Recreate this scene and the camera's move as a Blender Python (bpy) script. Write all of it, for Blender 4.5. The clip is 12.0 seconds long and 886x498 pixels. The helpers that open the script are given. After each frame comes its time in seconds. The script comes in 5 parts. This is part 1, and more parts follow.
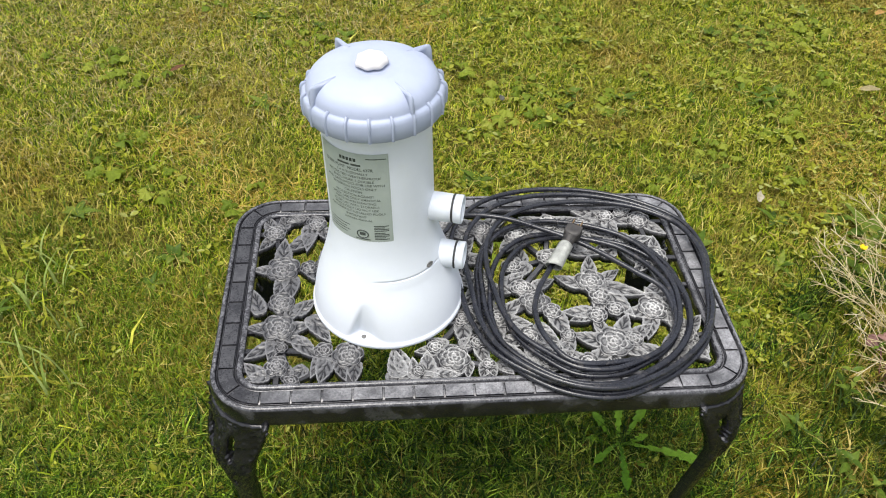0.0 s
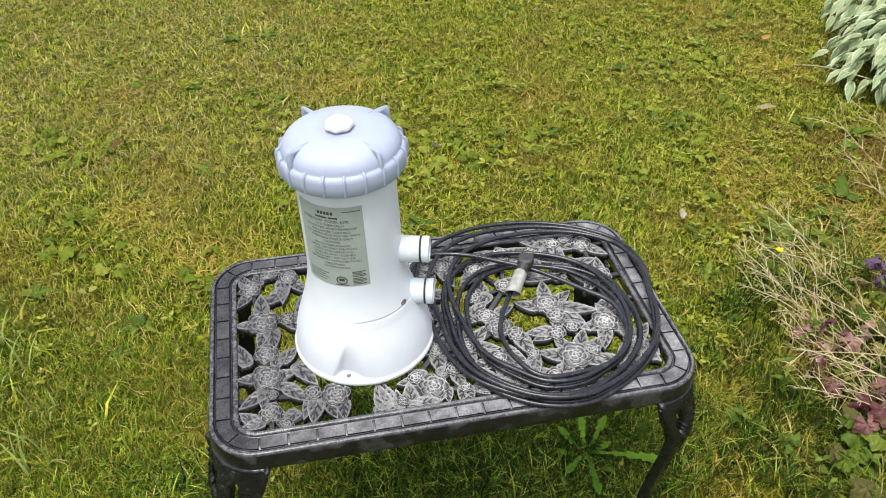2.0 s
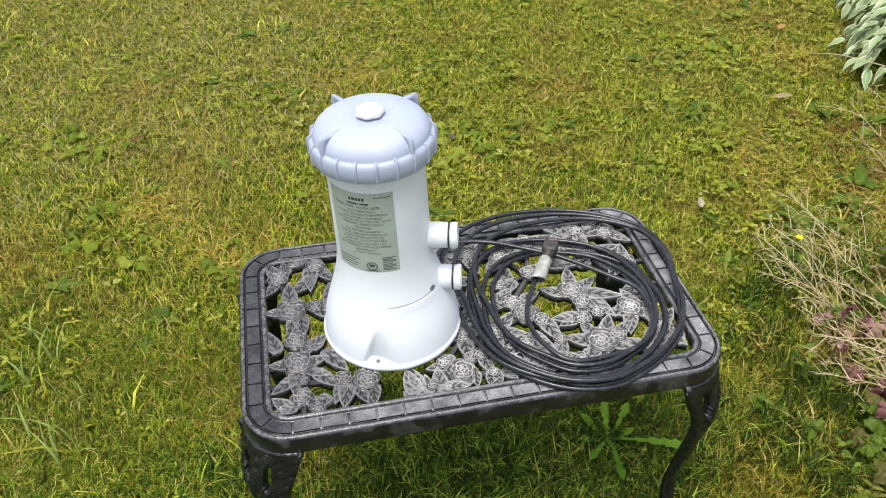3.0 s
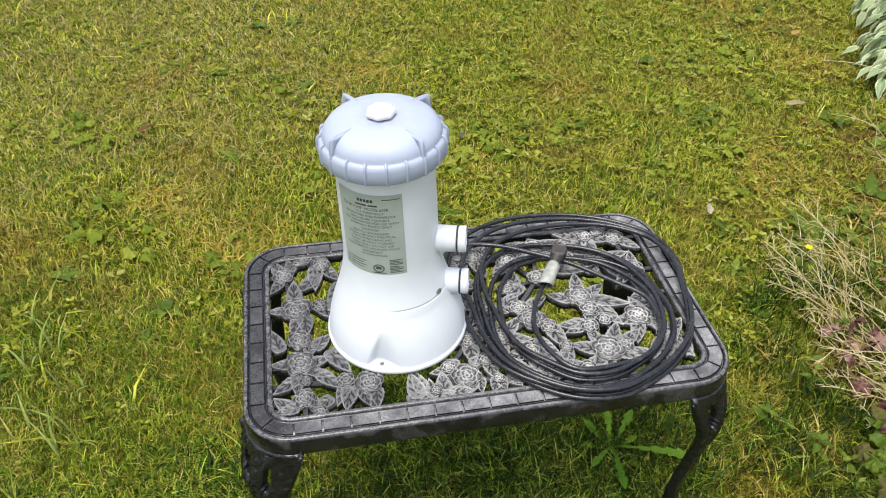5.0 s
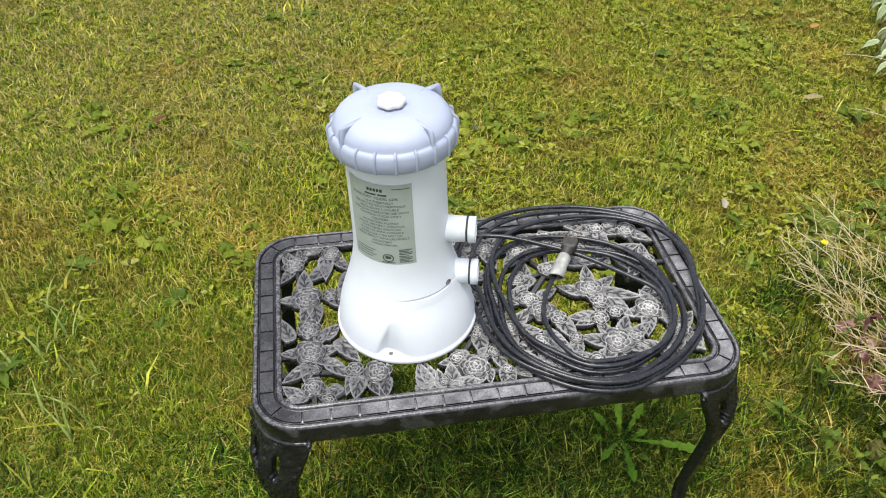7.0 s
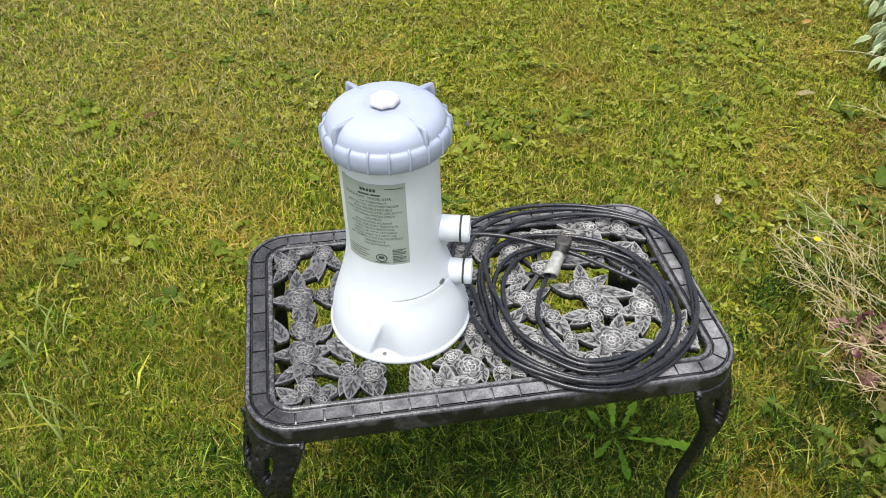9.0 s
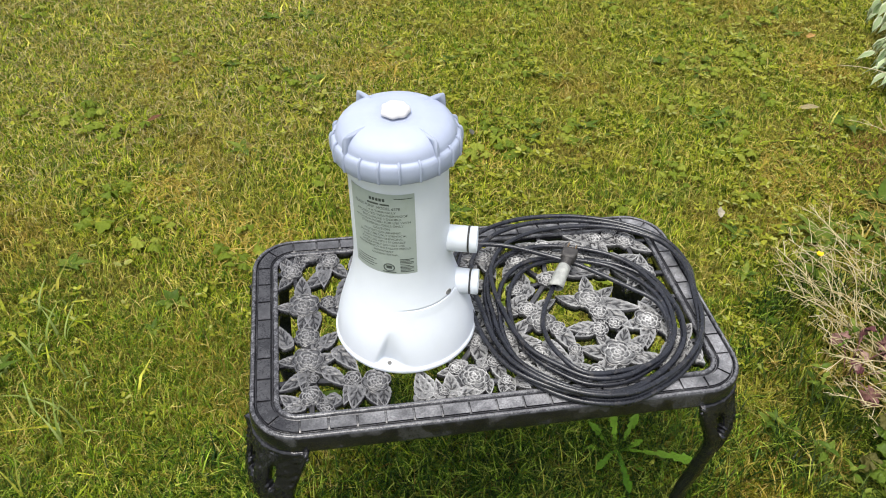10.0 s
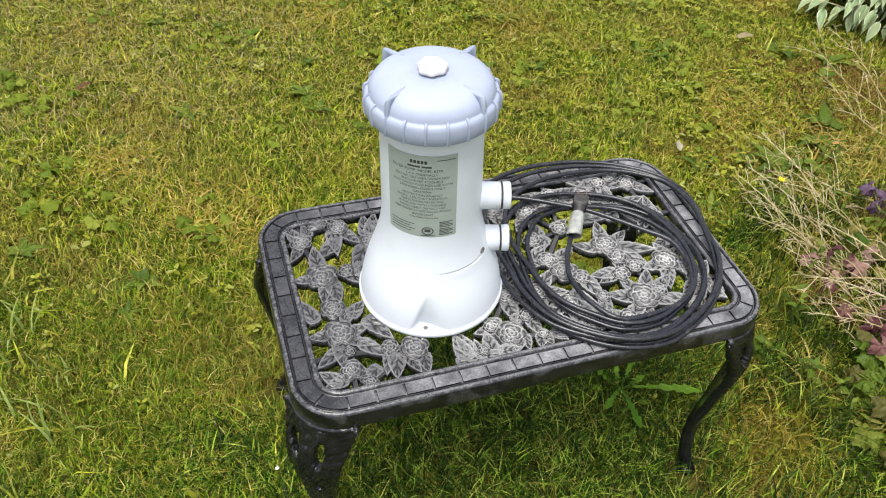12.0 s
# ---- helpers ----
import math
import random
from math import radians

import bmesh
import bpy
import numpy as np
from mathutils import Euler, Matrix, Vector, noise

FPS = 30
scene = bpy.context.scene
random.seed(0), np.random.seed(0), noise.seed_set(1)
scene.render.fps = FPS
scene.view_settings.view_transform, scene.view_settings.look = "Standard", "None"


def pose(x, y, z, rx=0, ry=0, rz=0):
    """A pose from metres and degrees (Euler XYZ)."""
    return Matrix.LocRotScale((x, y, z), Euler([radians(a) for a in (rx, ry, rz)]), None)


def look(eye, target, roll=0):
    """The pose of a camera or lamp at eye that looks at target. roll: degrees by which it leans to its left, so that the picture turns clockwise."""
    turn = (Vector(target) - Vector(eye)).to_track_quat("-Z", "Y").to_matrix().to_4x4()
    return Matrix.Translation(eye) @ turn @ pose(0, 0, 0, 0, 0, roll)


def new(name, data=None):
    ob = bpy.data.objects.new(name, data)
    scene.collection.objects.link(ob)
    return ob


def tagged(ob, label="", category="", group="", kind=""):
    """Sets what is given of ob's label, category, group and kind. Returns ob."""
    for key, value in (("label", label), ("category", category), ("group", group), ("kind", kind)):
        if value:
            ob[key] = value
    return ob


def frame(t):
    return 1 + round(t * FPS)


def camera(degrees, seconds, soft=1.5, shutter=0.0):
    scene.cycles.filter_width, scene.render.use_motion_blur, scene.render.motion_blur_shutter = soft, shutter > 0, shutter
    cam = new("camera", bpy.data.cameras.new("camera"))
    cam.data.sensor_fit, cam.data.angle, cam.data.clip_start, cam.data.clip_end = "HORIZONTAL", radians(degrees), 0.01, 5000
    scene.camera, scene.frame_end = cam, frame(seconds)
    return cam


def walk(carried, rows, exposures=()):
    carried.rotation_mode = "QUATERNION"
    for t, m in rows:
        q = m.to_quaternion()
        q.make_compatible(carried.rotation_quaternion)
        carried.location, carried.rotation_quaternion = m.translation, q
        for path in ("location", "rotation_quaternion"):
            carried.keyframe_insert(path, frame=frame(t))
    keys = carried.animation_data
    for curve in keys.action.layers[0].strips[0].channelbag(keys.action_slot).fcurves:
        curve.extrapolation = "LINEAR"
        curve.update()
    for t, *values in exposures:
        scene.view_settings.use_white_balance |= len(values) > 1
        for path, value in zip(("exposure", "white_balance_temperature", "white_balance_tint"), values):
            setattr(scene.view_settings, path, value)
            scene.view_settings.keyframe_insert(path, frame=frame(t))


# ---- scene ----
cam = camera(58.4, 12.0, 1.05)
PATH = [
    (0, (-0.043, -0.79, 1.218), (0.061, 0.668, -0.147), 2.9),
    (0.5, (-0.051, -0.785, 1.217), (0.05, 0.694, -0.126), 3.7),
    (1, (-0.056, -0.807, 1.231), (0.094, 0.683, -0.095), 3.7),
    (1.5, (-0.091, -0.825, 1.249), (0.115, 0.683, -0.048), 3.0),
    (2, (-0.1, -0.865, 1.274), (0.181, 0.651, 0.001), 1.2),
    (2.2, (-0.108, -0.873, 1.264), (0.214, 0.611, -0.038), 2.7),
    (2.5, (-0.117, -0.882, 1.268), (0.179, 0.615, -0.026), 1.2),
    (3, (-0.128, -0.878, 1.271), (0.129, 0.636, -0.011), 0.2),
    (3.2, (-0.13, -0.877, 1.271), (0.112, 0.638, -0.013), -0.4),
    (4.8, (-0.132, -0.862, 1.27), (0.127, 0.634, -0.032), 2.0),
    (5, (-0.131, -0.86, 1.271), (0.116, 0.647, -0.02), 1.6),
    (5.5, (-0.129, -0.856, 1.271), (0.097, 0.657, -0.017), 1.3),
    (6, (-0.114, -0.861, 1.271), (0.098, 0.652, -0.02), 0.6),
    (6.5, (-0.122, -0.866, 1.265), (0.069, 0.631, -0.048), 0.6),
    (7, (-0.124, -0.863, 1.267), (0.084, 0.639, -0.037), 1.2),
    (9, (-0.125, -0.854, 1.268), (0.102, 0.637, -0.046), 1.6),
    (9.5, (-0.13, -0.85, 1.27), (0.104, 0.646, -0.036), 2.4),
    (10, (-0.137, -0.848, 1.272), (0.096, 0.651, -0.031), 2.7),
    (10.5, (-0.154, -0.854, 1.272), (0.089, 0.634, -0.043), 2.9),
    (11, (-0.213, -0.845, 1.26), (0.108, 0.594, -0.091), 3.7),
    (11.1, (-0.222, -0.836, 1.258), (0.11, 0.59, -0.105), 3.9),
    (11.2, (-0.234, -0.821, 1.255), (0.224, 0.574, -0.104), 6.6),
    (11.5, (-0.279, -0.802, 1.25), (0.184, 0.545, -0.154), 7.2),
    (12, (-0.295, -0.782, 1.259), (0.159, 0.579, -0.134), 4.5),
]
walk(cam, [(t, look(eye, target, roll)) for t, eye, target, roll in PATH], [(0.0, 1.0), (12.0, 1.0)])

# ---- light: bright hazy sky, soft high sun, a little from the left ----
world = bpy.data.worlds.new("sky")
scene.world = world
world.use_nodes = True
wn = world.node_tree.nodes
sky = wn.new("ShaderNodeTexSky")
sky.sky_type = "NISHITA"
sky.sun_disc = False
SUN_EL, SUN_AZ = radians(74), radians(-140)
sky.sun_elevation, sky.sun_rotation = SUN_EL, SUN_AZ
sky.dust_density = 3.0
wn["Background"].inputs["Strength"].default_value = 0.138
haze = wn.new("ShaderNodeHueSaturation")
haze.inputs["Saturation"].default_value = 0.30
world.node_tree.links.new(sky.outputs["Color"], haze.inputs["Color"])
world.node_tree.links.new(haze.outputs["Color"], wn["Background"].inputs["Color"])
sun_data = bpy.data.lights.new("sun", "SUN")
sun_data.energy, sun_data.angle, sun_data.color = 1.80, radians(32), (1.0, 0.96, 0.88)
sun = new("sun", sun_data)
sun_way = Vector((math.sin(SUN_AZ) * math.cos(SUN_EL), math.cos(SUN_AZ) * math.cos(SUN_EL), math.sin(SUN_EL)))
sun.rotation_euler = sun_way.to_track_quat("Z", "Y").to_euler()


# ---- helpers for this scene ----
def part(name, bm, material, parent, label=""):
    """Links a bmesh as one mesh under a thing or a part."""
    me = bpy.data.meshes.new(name)
    bm.to_mesh(me)
    bm.free()
    return mesh_part(name, me, material, parent, label)


def mesh_part(name, me, material, parent, label="", m=None):
    if material and not me.materials:
        me.materials.append(material)
    ob = new(name, me)
    ob.parent = parent
    if m is not None:
        ob.matrix_basis = m
    if label:
        tagged(ob, label)
    return ob


def thing(name, m, label, category, group="", kind=""):
    ob = new(name)
    ob.empty_display_size = 0.02
    ob.matrix_basis = m
    return tagged(ob, label, category, group, kind)


def smooth(me, on=True):
    me.polygons.foreach_set("use_smooth", [on] * len(me.polygons))
    return me


def smooth_bm(bm):
    for f in bm.faces:
        f.smooth = True
    return bm


def raw_mesh(name, verts, faces):
    me = bpy.data.meshes.new(name)
    me.from_pydata(verts, [], faces)
    me.update()
    return me


def lathe(profile, around=64, warp=None, cap_bottom=True, cap_top=True):
    """A turned body. profile: (r, z) from below; warp(angle, r, z) gives the radius and height where it is not round."""
    bm = bmesh.new()
    rings = []
    for r, z in profile:
        ring = []
        for k in range(around):
            a = 2 * math.pi * k / around
            rr, zz = warp(a, r, z) if warp else (r, z)
            ring.append(bm.verts.new((rr * math.cos(a), rr * math.sin(a), zz)))
        rings.append(ring)
    for lo, hi in zip(rings, rings[1:]):
        for k in range(around):
            j = (k + 1) % around
            bm.faces.new((lo[k], lo[j], hi[j], hi[k]))
    if cap_bottom:
        bm.faces.new(rings[0][::-1])
    if cap_top:
        bm.faces.new(rings[-1])
    return smooth_bm(bm)


def tube(points, radius, sides=10, closed=False, radii=None):
    """A round bar along points, as a bmesh."""
    bm = bmesh.new()
    pts = [Vector(p) for p in points]
    n = len(pts)
    rings = []
    side = None
    for i, p in enumerate(pts):
        if closed:
            way = pts[(i + 1) % n] - pts[i - 1]
        else:
            way = pts[min(i + 1, n - 1)] - pts[max(i - 1, 0)]
        way.normalize()
        if side is None:
            side = way.orthogonal().normalized()
        side = (side - way * side.dot(way)).normalized()
        up = way.cross(side)
        r = radii[i] if radii else radius
        rings.append([bm.verts.new(p + (side * math.cos(2 * math.pi * k / sides) + up * math.sin(2 * math.pi * k / sides)) * r)
                      for k in range(sides)])
    count = n if closed else n - 1
    for i in range(count):
        lo, hi = rings[i], rings[(i + 1) % n]
        for k in range(sides):
            j = (k + 1) % sides
            bm.faces.new((lo[k], lo[j], hi[j], hi[k]))
    if not closed:
        bm.faces.new(rings[0][::-1])
        bm.faces.new(rings[-1])
    return smooth_bm(bm)


def glide(points, steps=8, closed=False):
    """A smooth curve through points (Catmull-Rom)."""
    pts = [Vector(p) for p in points]
    n = len(pts)
    out = []
    for i in range(n if closed else n - 1):
        if closed:
            a, b, c, d = (pts[(i + k) % n] for k in (-1, 0, 1, 2))
        else:
            a, b, c, d = pts[max(i - 1, 0)], pts[i], pts[i + 1], pts[min(i + 2, n - 1)]
        for s in range(steps):
            t = s / steps
            out.append(0.5 * ((2 * b) + (c - a) * t + (2 * a - 5 * b + 4 * c - d) * t * t + (3 * b - a - 3 * c + d) * t ** 3))
    if not closed:
        out.append(pts[-1])
    return out


# ---- materials ----
class Nodes:
    """Short forms for building one node material."""

    def __init__(self, name):
        self.mat = bpy.data.materials.new(name)
        self.mat.use_nodes = True
        self.tree = self.mat.node_tree
        self.bsdf = self.tree.nodes["Principled BSDF"]
        self.place = self.add("ShaderNodeTexCoord").outputs["Object"]

    def add(self, kind, **values):
        node = self.tree.nodes.new(kind)
        for key, value in values.items():
            node.inputs[key.replace("_", " ")].default_value = value
        return node

    def link(self, a, b):
        self.tree.links.new(a, b)

    def noise(self, scale, detail=4, rough=0.6, vector=None):
        node = self.add("ShaderNodeTexNoise", Scale=scale, Detail=detail, Roughness=rough)
        self.link(vector or self.place, node.inputs["Vector"])
        return node.outputs["Fac"]

    def ramp(self, value, *stops):
        node = self.add("ShaderNodeValToRGB")
        bar = node.color_ramp
        while len(bar.elements) < len(stops):
            bar.elements.new(0.5)
        for element, (at, colour) in zip(bar.elements, stops):
            element.position = at
            element.color = (*colour, 1) if not isinstance(colour, (int, float)) else (colour, colour, colour, 1)
        self.link(value, node.inputs["Fac"])
        return node.outputs["Color"]

    def mix(self, fac, a, b, blend="MIX"):
        node = self.tree.nodes.new("ShaderNodeMix")
        node.data_type, node.blend_type = "RGBA", blend
        for key, value in ((0, fac), (6, a), (7, b)):
            if isinstance(value, (int, float)):
                node.inputs[key].default_value = value
            elif isinstance(value, tuple):
                node.inputs[key].default_value = (*value, 1)
            else:
                self.link(value, node.inputs[key])
        return node.outputs[2]

    def math(self, kind, a, b=0.0):
        node = self.tree.nodes.new("ShaderNodeMath")
        node.operation = kind
        for key, value in ((0, a), (1, b)):
            if isinstance(value, (int, float)):
                node.inputs[key].default_value = value
            else:
                self.link(value, node.inputs[key])
        return node.outputs[0]

    def colour(self, value):
        self.set("Base Color", value)

    def set(self, key, value):
        if isinstance(value, (int, float)):
            self.bsdf.inputs[key].default_value = value
        elif isinstance(value, tuple):
            self.bsdf.inputs[key].default_value = (*value, 1)
        else:
            self.link(value, self.bsdf.inputs[key])

    def bump(self, height, strength, distance):
        node = self.add("ShaderNodeBump", Strength=strength, Distance=distance)
        self.link(height, node.inputs["Height"])
        self.link(node.outputs["Normal"], self.bsdf.inputs["Normal"])

    def island(self):
        return self.add("ShaderNodeNewGeometry").outputs["Random Per Island"]

    def each(self):
        return self.add("ShaderNodeObjectInfo").outputs["Random"]

    def up(self):
        node = self.add("ShaderNodeSeparateXYZ")
        self.link(self.add("ShaderNodeNewGeometry").outputs["Normal"], node.inputs[0])
        return node.outputs["Z"]

    def ground_place(self):
        return self.add("ShaderNodeNewGeometry").outputs["Position"]


def plastic(name, low, high, stain, rough=0.38):
    n = Nodes(name)
    tone = n.ramp(n.noise(14, 5), (0.35, low), (0.65, high))
    specks = n.ramp(n.noise(170, 3), (0.70, 0.0), (0.80, 1.0))
    smudge = n.ramp(n.noise(22, 6, 0.7), (0.60, 0.0), (0.78, 0.35))
    n.colour(n.mix(n.math("MAXIMUM", n.math("MULTIPLY", specks, 0.30), smudge), tone, stain))
    n.set("Roughness", n.ramp(n.noise(60), (0.3, rough - 0.06), (0.7, rough + 0.12)))
    n.bump(n.noise(420, 2), 0.06, 0.001)
    return n.mat


def painted_iron(name, relief=False, rubbed=0.40, pale=((0.10, 0.10, 0.115), (0.25, 0.25, 0.27)), gloss=0.25, lips=None):
    """Black paint on cast metal, greyed by dust where it lies level, with chalky rubbed patches.
    relief: ornament whose paint is worn grey on its raised lines and stays black in the hollows."""
    n = Nodes(name)
    p = n.ground_place()
    paint = n.ramp(n.noise(35, 5), (0.3, (0.004, 0.004, 0.006)), (0.7, (0.012, 0.012, 0.015)))
    # the grey grows paler towards +x, across a ragged border
    where = n.add("ShaderNodeSeparateXYZ")
    n.link(p, where.inputs[0])
    paler_side = n.ramp(n.math("ADD", n.math("ADD", where.outputs["X"], 0.5), n.math("MULTIPLY", n.math("SUBTRACT", n.noise(9, 3, 0.6, p), 0.5), 0.22)), *(((0.35, 0.0), (0.50, 1.0)) if relief else ((0.27, 0.0), (0.43, 1.0))))
    flat = n.ramp(n.up(), (0.20, 0.0), (0.50, 1.0)) if relief else n.ramp(n.up(), (0.80, 0.0), (0.98, 1.0))
    film = n.ramp(n.noise(14, 6, 0.65, p), (0.30, 0.55 if relief else 0.08), (0.68, 0.95))
    grit = n.ramp(n.noise(380, 3, 0.8, p), (0.36, 0.45), (0.60, 1.0))
    dust = n.ramp(n.noise(60, 4, 0.7, p), (0.3, pale[0]), (0.7, pale[1]))
    film = n.math("MULTIPLY", film, n.math("ADD", 0.20, n.math("MULTIPLY", paler_side, 0.80))) if not relief else film
    if relief:
        high = n.add("ShaderNodeSeparateXYZ")
        n.link(n.place, high.inputs[0])
        worn = n.ramp(n.math("MULTIPLY", high.outputs["Z"], 200.0), (0.14, 0.0), (0.34, 0.30), (0.47, 0.46), (0.58, 1.0))
        flat = n.math("MULTIPLY", flat, worn)
        dust = n.mix(paler_side, n.ramp(n.noise(60, 4, 0.7, p), (0.3, (0.20, 0.20, 0.21)), (0.7, (0.36, 0.36, 0.37))),
                     n.ramp(n.noise(60, 4, 0.7, p), (0.3, (0.45, 0.45, 0.45)), (0.7, (0.68, 0.68, 0.68))))
    chalk = n.math("MULTIPLY", n.ramp(n.noise(55, 8, 0.85, p), (0.50, 0.0), (0.72, 0.8)), grit)
    chalk = n.math("MULTIPLY", chalk, n.ramp(n.noise(7, 3, 0.6, p), (0.42, 0.15), (0.60, 1.0)))
    if not relief:
        chalk = n.math("MULTIPLY", chalk, n.math("ADD", 0.14, n.math("MULTIPLY", flat, 0.86)))
    amount = n.math("MAXIMUM", n.math("MULTIPLY", n.math("MULTIPLY", flat, film), grit), n.math("MULTIPLY", chalk, rubbed))
    if not relief:
        # grey blotches on the sides and, on the rim, paint rubbed through along the lips
        blotch = n.math("MULTIPLY", n.ramp(n.noise(16, 3, 0.5, p), (0.54, 0.0), (0.60, 0.15)), n.math("SUBTRACT", 1.0, flat))
        if lips:
            tops = n.ramp(n.math("SUBTRACT", where.outputs["Z"], lips - 0.5), (0.49935, 0.0), (0.49990, 0.75))
            tops = n.math("MULTIPLY", tops, n.ramp(n.noise(130, 6, 0.85, p), (0.42, 0.05), (0.62, 1.0)))
            blotch = n.math("MAXIMUM", blotch, tops)
        amount = n.math("MAXIMUM", amount, n.math("MULTIPLY", n.math("MULTIPLY", blotch, grit), rubbed))
    if relief:
        amount = n.math("MAXIMUM", amount, n.math("MULTIPLY", grit, 0.05))
    n.colour(n.mix(amount, paint, dust))
    n.set("Roughness", n.math("ADD", gloss, n.math("MULTIPLY", amount, 0.35)))
    n.bump(n.noise(520, 3, 0.7, p), 0.22 if relief else 0.11, 0.0015)
    return n.mat


def rubber(name):
    n = Nodes(name)
    base = n.ramp(n.noise(30, 5), (0.3, (0.006, 0.0065, 0.010)), (0.7, (0.017, 0.0185, 0.026)))
    dust = n.ramp(n.noise(75, 6, 0.75), (0.56, 0.0), (0.74, 0.36))
    n.colour(n.mix(dust, base, (0.17, 0.15, 0.13)))
    n.set("Roughness", n.ramp(n.noise(90), (0.3, 0.20), (0.7, 0.36)))
    n.bump(n.noise(300, 3), 0.12, 0.001)
    return n.mat


def plain(name, low, high, scale=40, rough=0.6, metal=0.0, bump=0.15):
    n = Nodes(name)
    n.colour(n.ramp(n.noise(scale, 5), (0.3, low), (0.7, high)))
    n.set("Roughness", n.ramp(n.noise(scale * 2.3), (0.3, rough - 0.08), (0.7, rough + 0.08)))
    n.set("Metallic", metal)
    n.bump(n.noise(scale * 6, 3), bump, 0.001)
    return n.mat


def leafy(name, stops, rough=0.55, by="island", patch=None, clear=0.25, clump=None, hues=None):
    """Thin green stuff: hue by piece, drifting over the ground, with some light through it."""
    n = Nodes(name)
    own = n.island() if by == "island" else n.each()
    colour = n.ramp(own, *stops)
    if patch:
        drift = n.ramp(n.noise(patch[0], 4, 0.6, n.ground_place()), (patch[1], 0.0), (patch[2], 1.0))
        tint = n.ramp(n.math("FRACT", n.math("MULTIPLY", own, 7.31)), *patch[3])
        colour = n.mix(drift, colour, tint)
    if hues:
        # smaller drifts of other grasses among the rest
        for scale, low, high, tint, most in hues:
            drift = n.ramp(n.noise(scale, 3, 0.55, n.ground_place()), (low, 0.0), (high, most))
            colour = n.mix(n.math("MULTIPLY", drift, n.ramp(n.math("FRACT", n.math("MULTIPLY", own, 3.7)), (0.0, 0.55), (1.0, 1.0))), colour, tint)
    mottle = n.ramp(n.noise(130, 3), (0.3, 0.72), (0.7, 1.12))
    colour = n.mix(1.0, colour, mottle, "MULTIPLY")
    if clump:
        # tufts differ in tone from their neighbours
        colour = n.mix(1.0, colour, n.ramp(n.noise(clump[0], 3, 0.65, n.ground_place()), (0.36, clump[1]), (0.64, clump[2])), "MULTIPLY")
    n.colour(colour)
    n.set("Roughness", rough)
    n.set("Specular IOR Level", 0.13)
    see = n.add("ShaderNodeBsdfTranslucent")
    n.link(colour, see.inputs["Color"])
    both = n.add("ShaderNodeMixShader")
    both.inputs[0].default_value = clear
    n.link(n.bsdf.outputs[0], both.inputs[1])
    n.link(see.outputs[0], both.inputs[2])
    n.link(both.outputs[0], n.tree.nodes["Material Output"].inputs["Surface"])
    return n.mat


WHITE = plastic("white_plastic", (0.605, 0.642, 0.705), (0.645, 0.682, 0.742), (0.62, 0.61, 0.58))
KNOB = plastic("knob_plastic", (0.52, 0.505, 0.495), (0.60, 0.585, 0.575), (0.42, 0.39, 0.35), 0.55)
LILAC = plastic("lilac_plastic", (0.298, 0.338, 0.452), (0.342, 0.382, 0.498), (0.27, 0.31, 0.40), 0.50)
RING_BLACK = plain("ring_rubber", (0.012, 0.012, 0.013), (0.03, 0.03, 0.03), 60, 0.5)
PAPER = plain("label_film", (0.30, 0.345, 0.318), (0.35, 0.395, 0.365), 30, 0.42, 0.0, 0.05)
PALE_PAPER = plain("label_pale_film", (0.315, 0.36, 0.333), (0.36, 0.405, 0.375), 30, 0.42, 0.0, 0.05)
INK = plain("ink", (0.035, 0.045, 0.04), (0.06, 0.07, 0.065), 90, 0.5, 0.0, 0.0)
FAINT_INK = plain("worn_ink", (0.036, 0.046, 0.041), (0.085, 0.098, 0.085), 200, 0.5, 0.0, 0.0)
IRON = painted_iron("painted_cast_metal", False, 1.0, ((0.13, 0.13, 0.145), (0.35, 0.35, 0.37)), 0.17, 0.43)
PANEL_IRON = painted_iron("dusty_cast_panels", False, 0.6, ((0.17, 0.17, 0.185), (0.46, 0.46, 0.48)))
RELIEF = painted_iron("worn_cast_ornament", True, 0.8)
WEB = painted_iron("dusty_cast_web", False, 0.8, ((0.07, 0.07, 0.075), (0.17, 0.17, 0.18)))
LEG_IRON = painted_iron("rubbed_cast_metal", False, 0.15, ((0.12, 0.12, 0.13), (0.30, 0.30, 0.31)), 0.12)
CORD = rubber("cord_rubber")
TAPE = plain("silver_tape", (0.22, 0.225, 0.21), (0.42, 0.43, 0.40), 110, 0.36, 0.2, 0.7)
PLUG = plain("plug_rubber", (0.015, 0.014, 0.014), (0.05, 0.045, 0.042), 120, 0.5, 0.0, 0.3)
PLUG_FACE = plain("stained_plug_face", (0.10, 0.055, 0.03), (0.24, 0.15, 0.09), 140, 0.6, 0.0, 0.3)
BRASS = plain("tarnished_brass", (0.14, 0.09, 0.05), (0.30, 0.21, 0.12), 160, 0.45, 0.7, 0.2)
# grey that stands for the shade inside small holes and notches
HOLE_SHADE = plain("hole_shade", (0.10, 0.10, 0.10), (0.16, 0.16, 0.15), 90, 0.7)


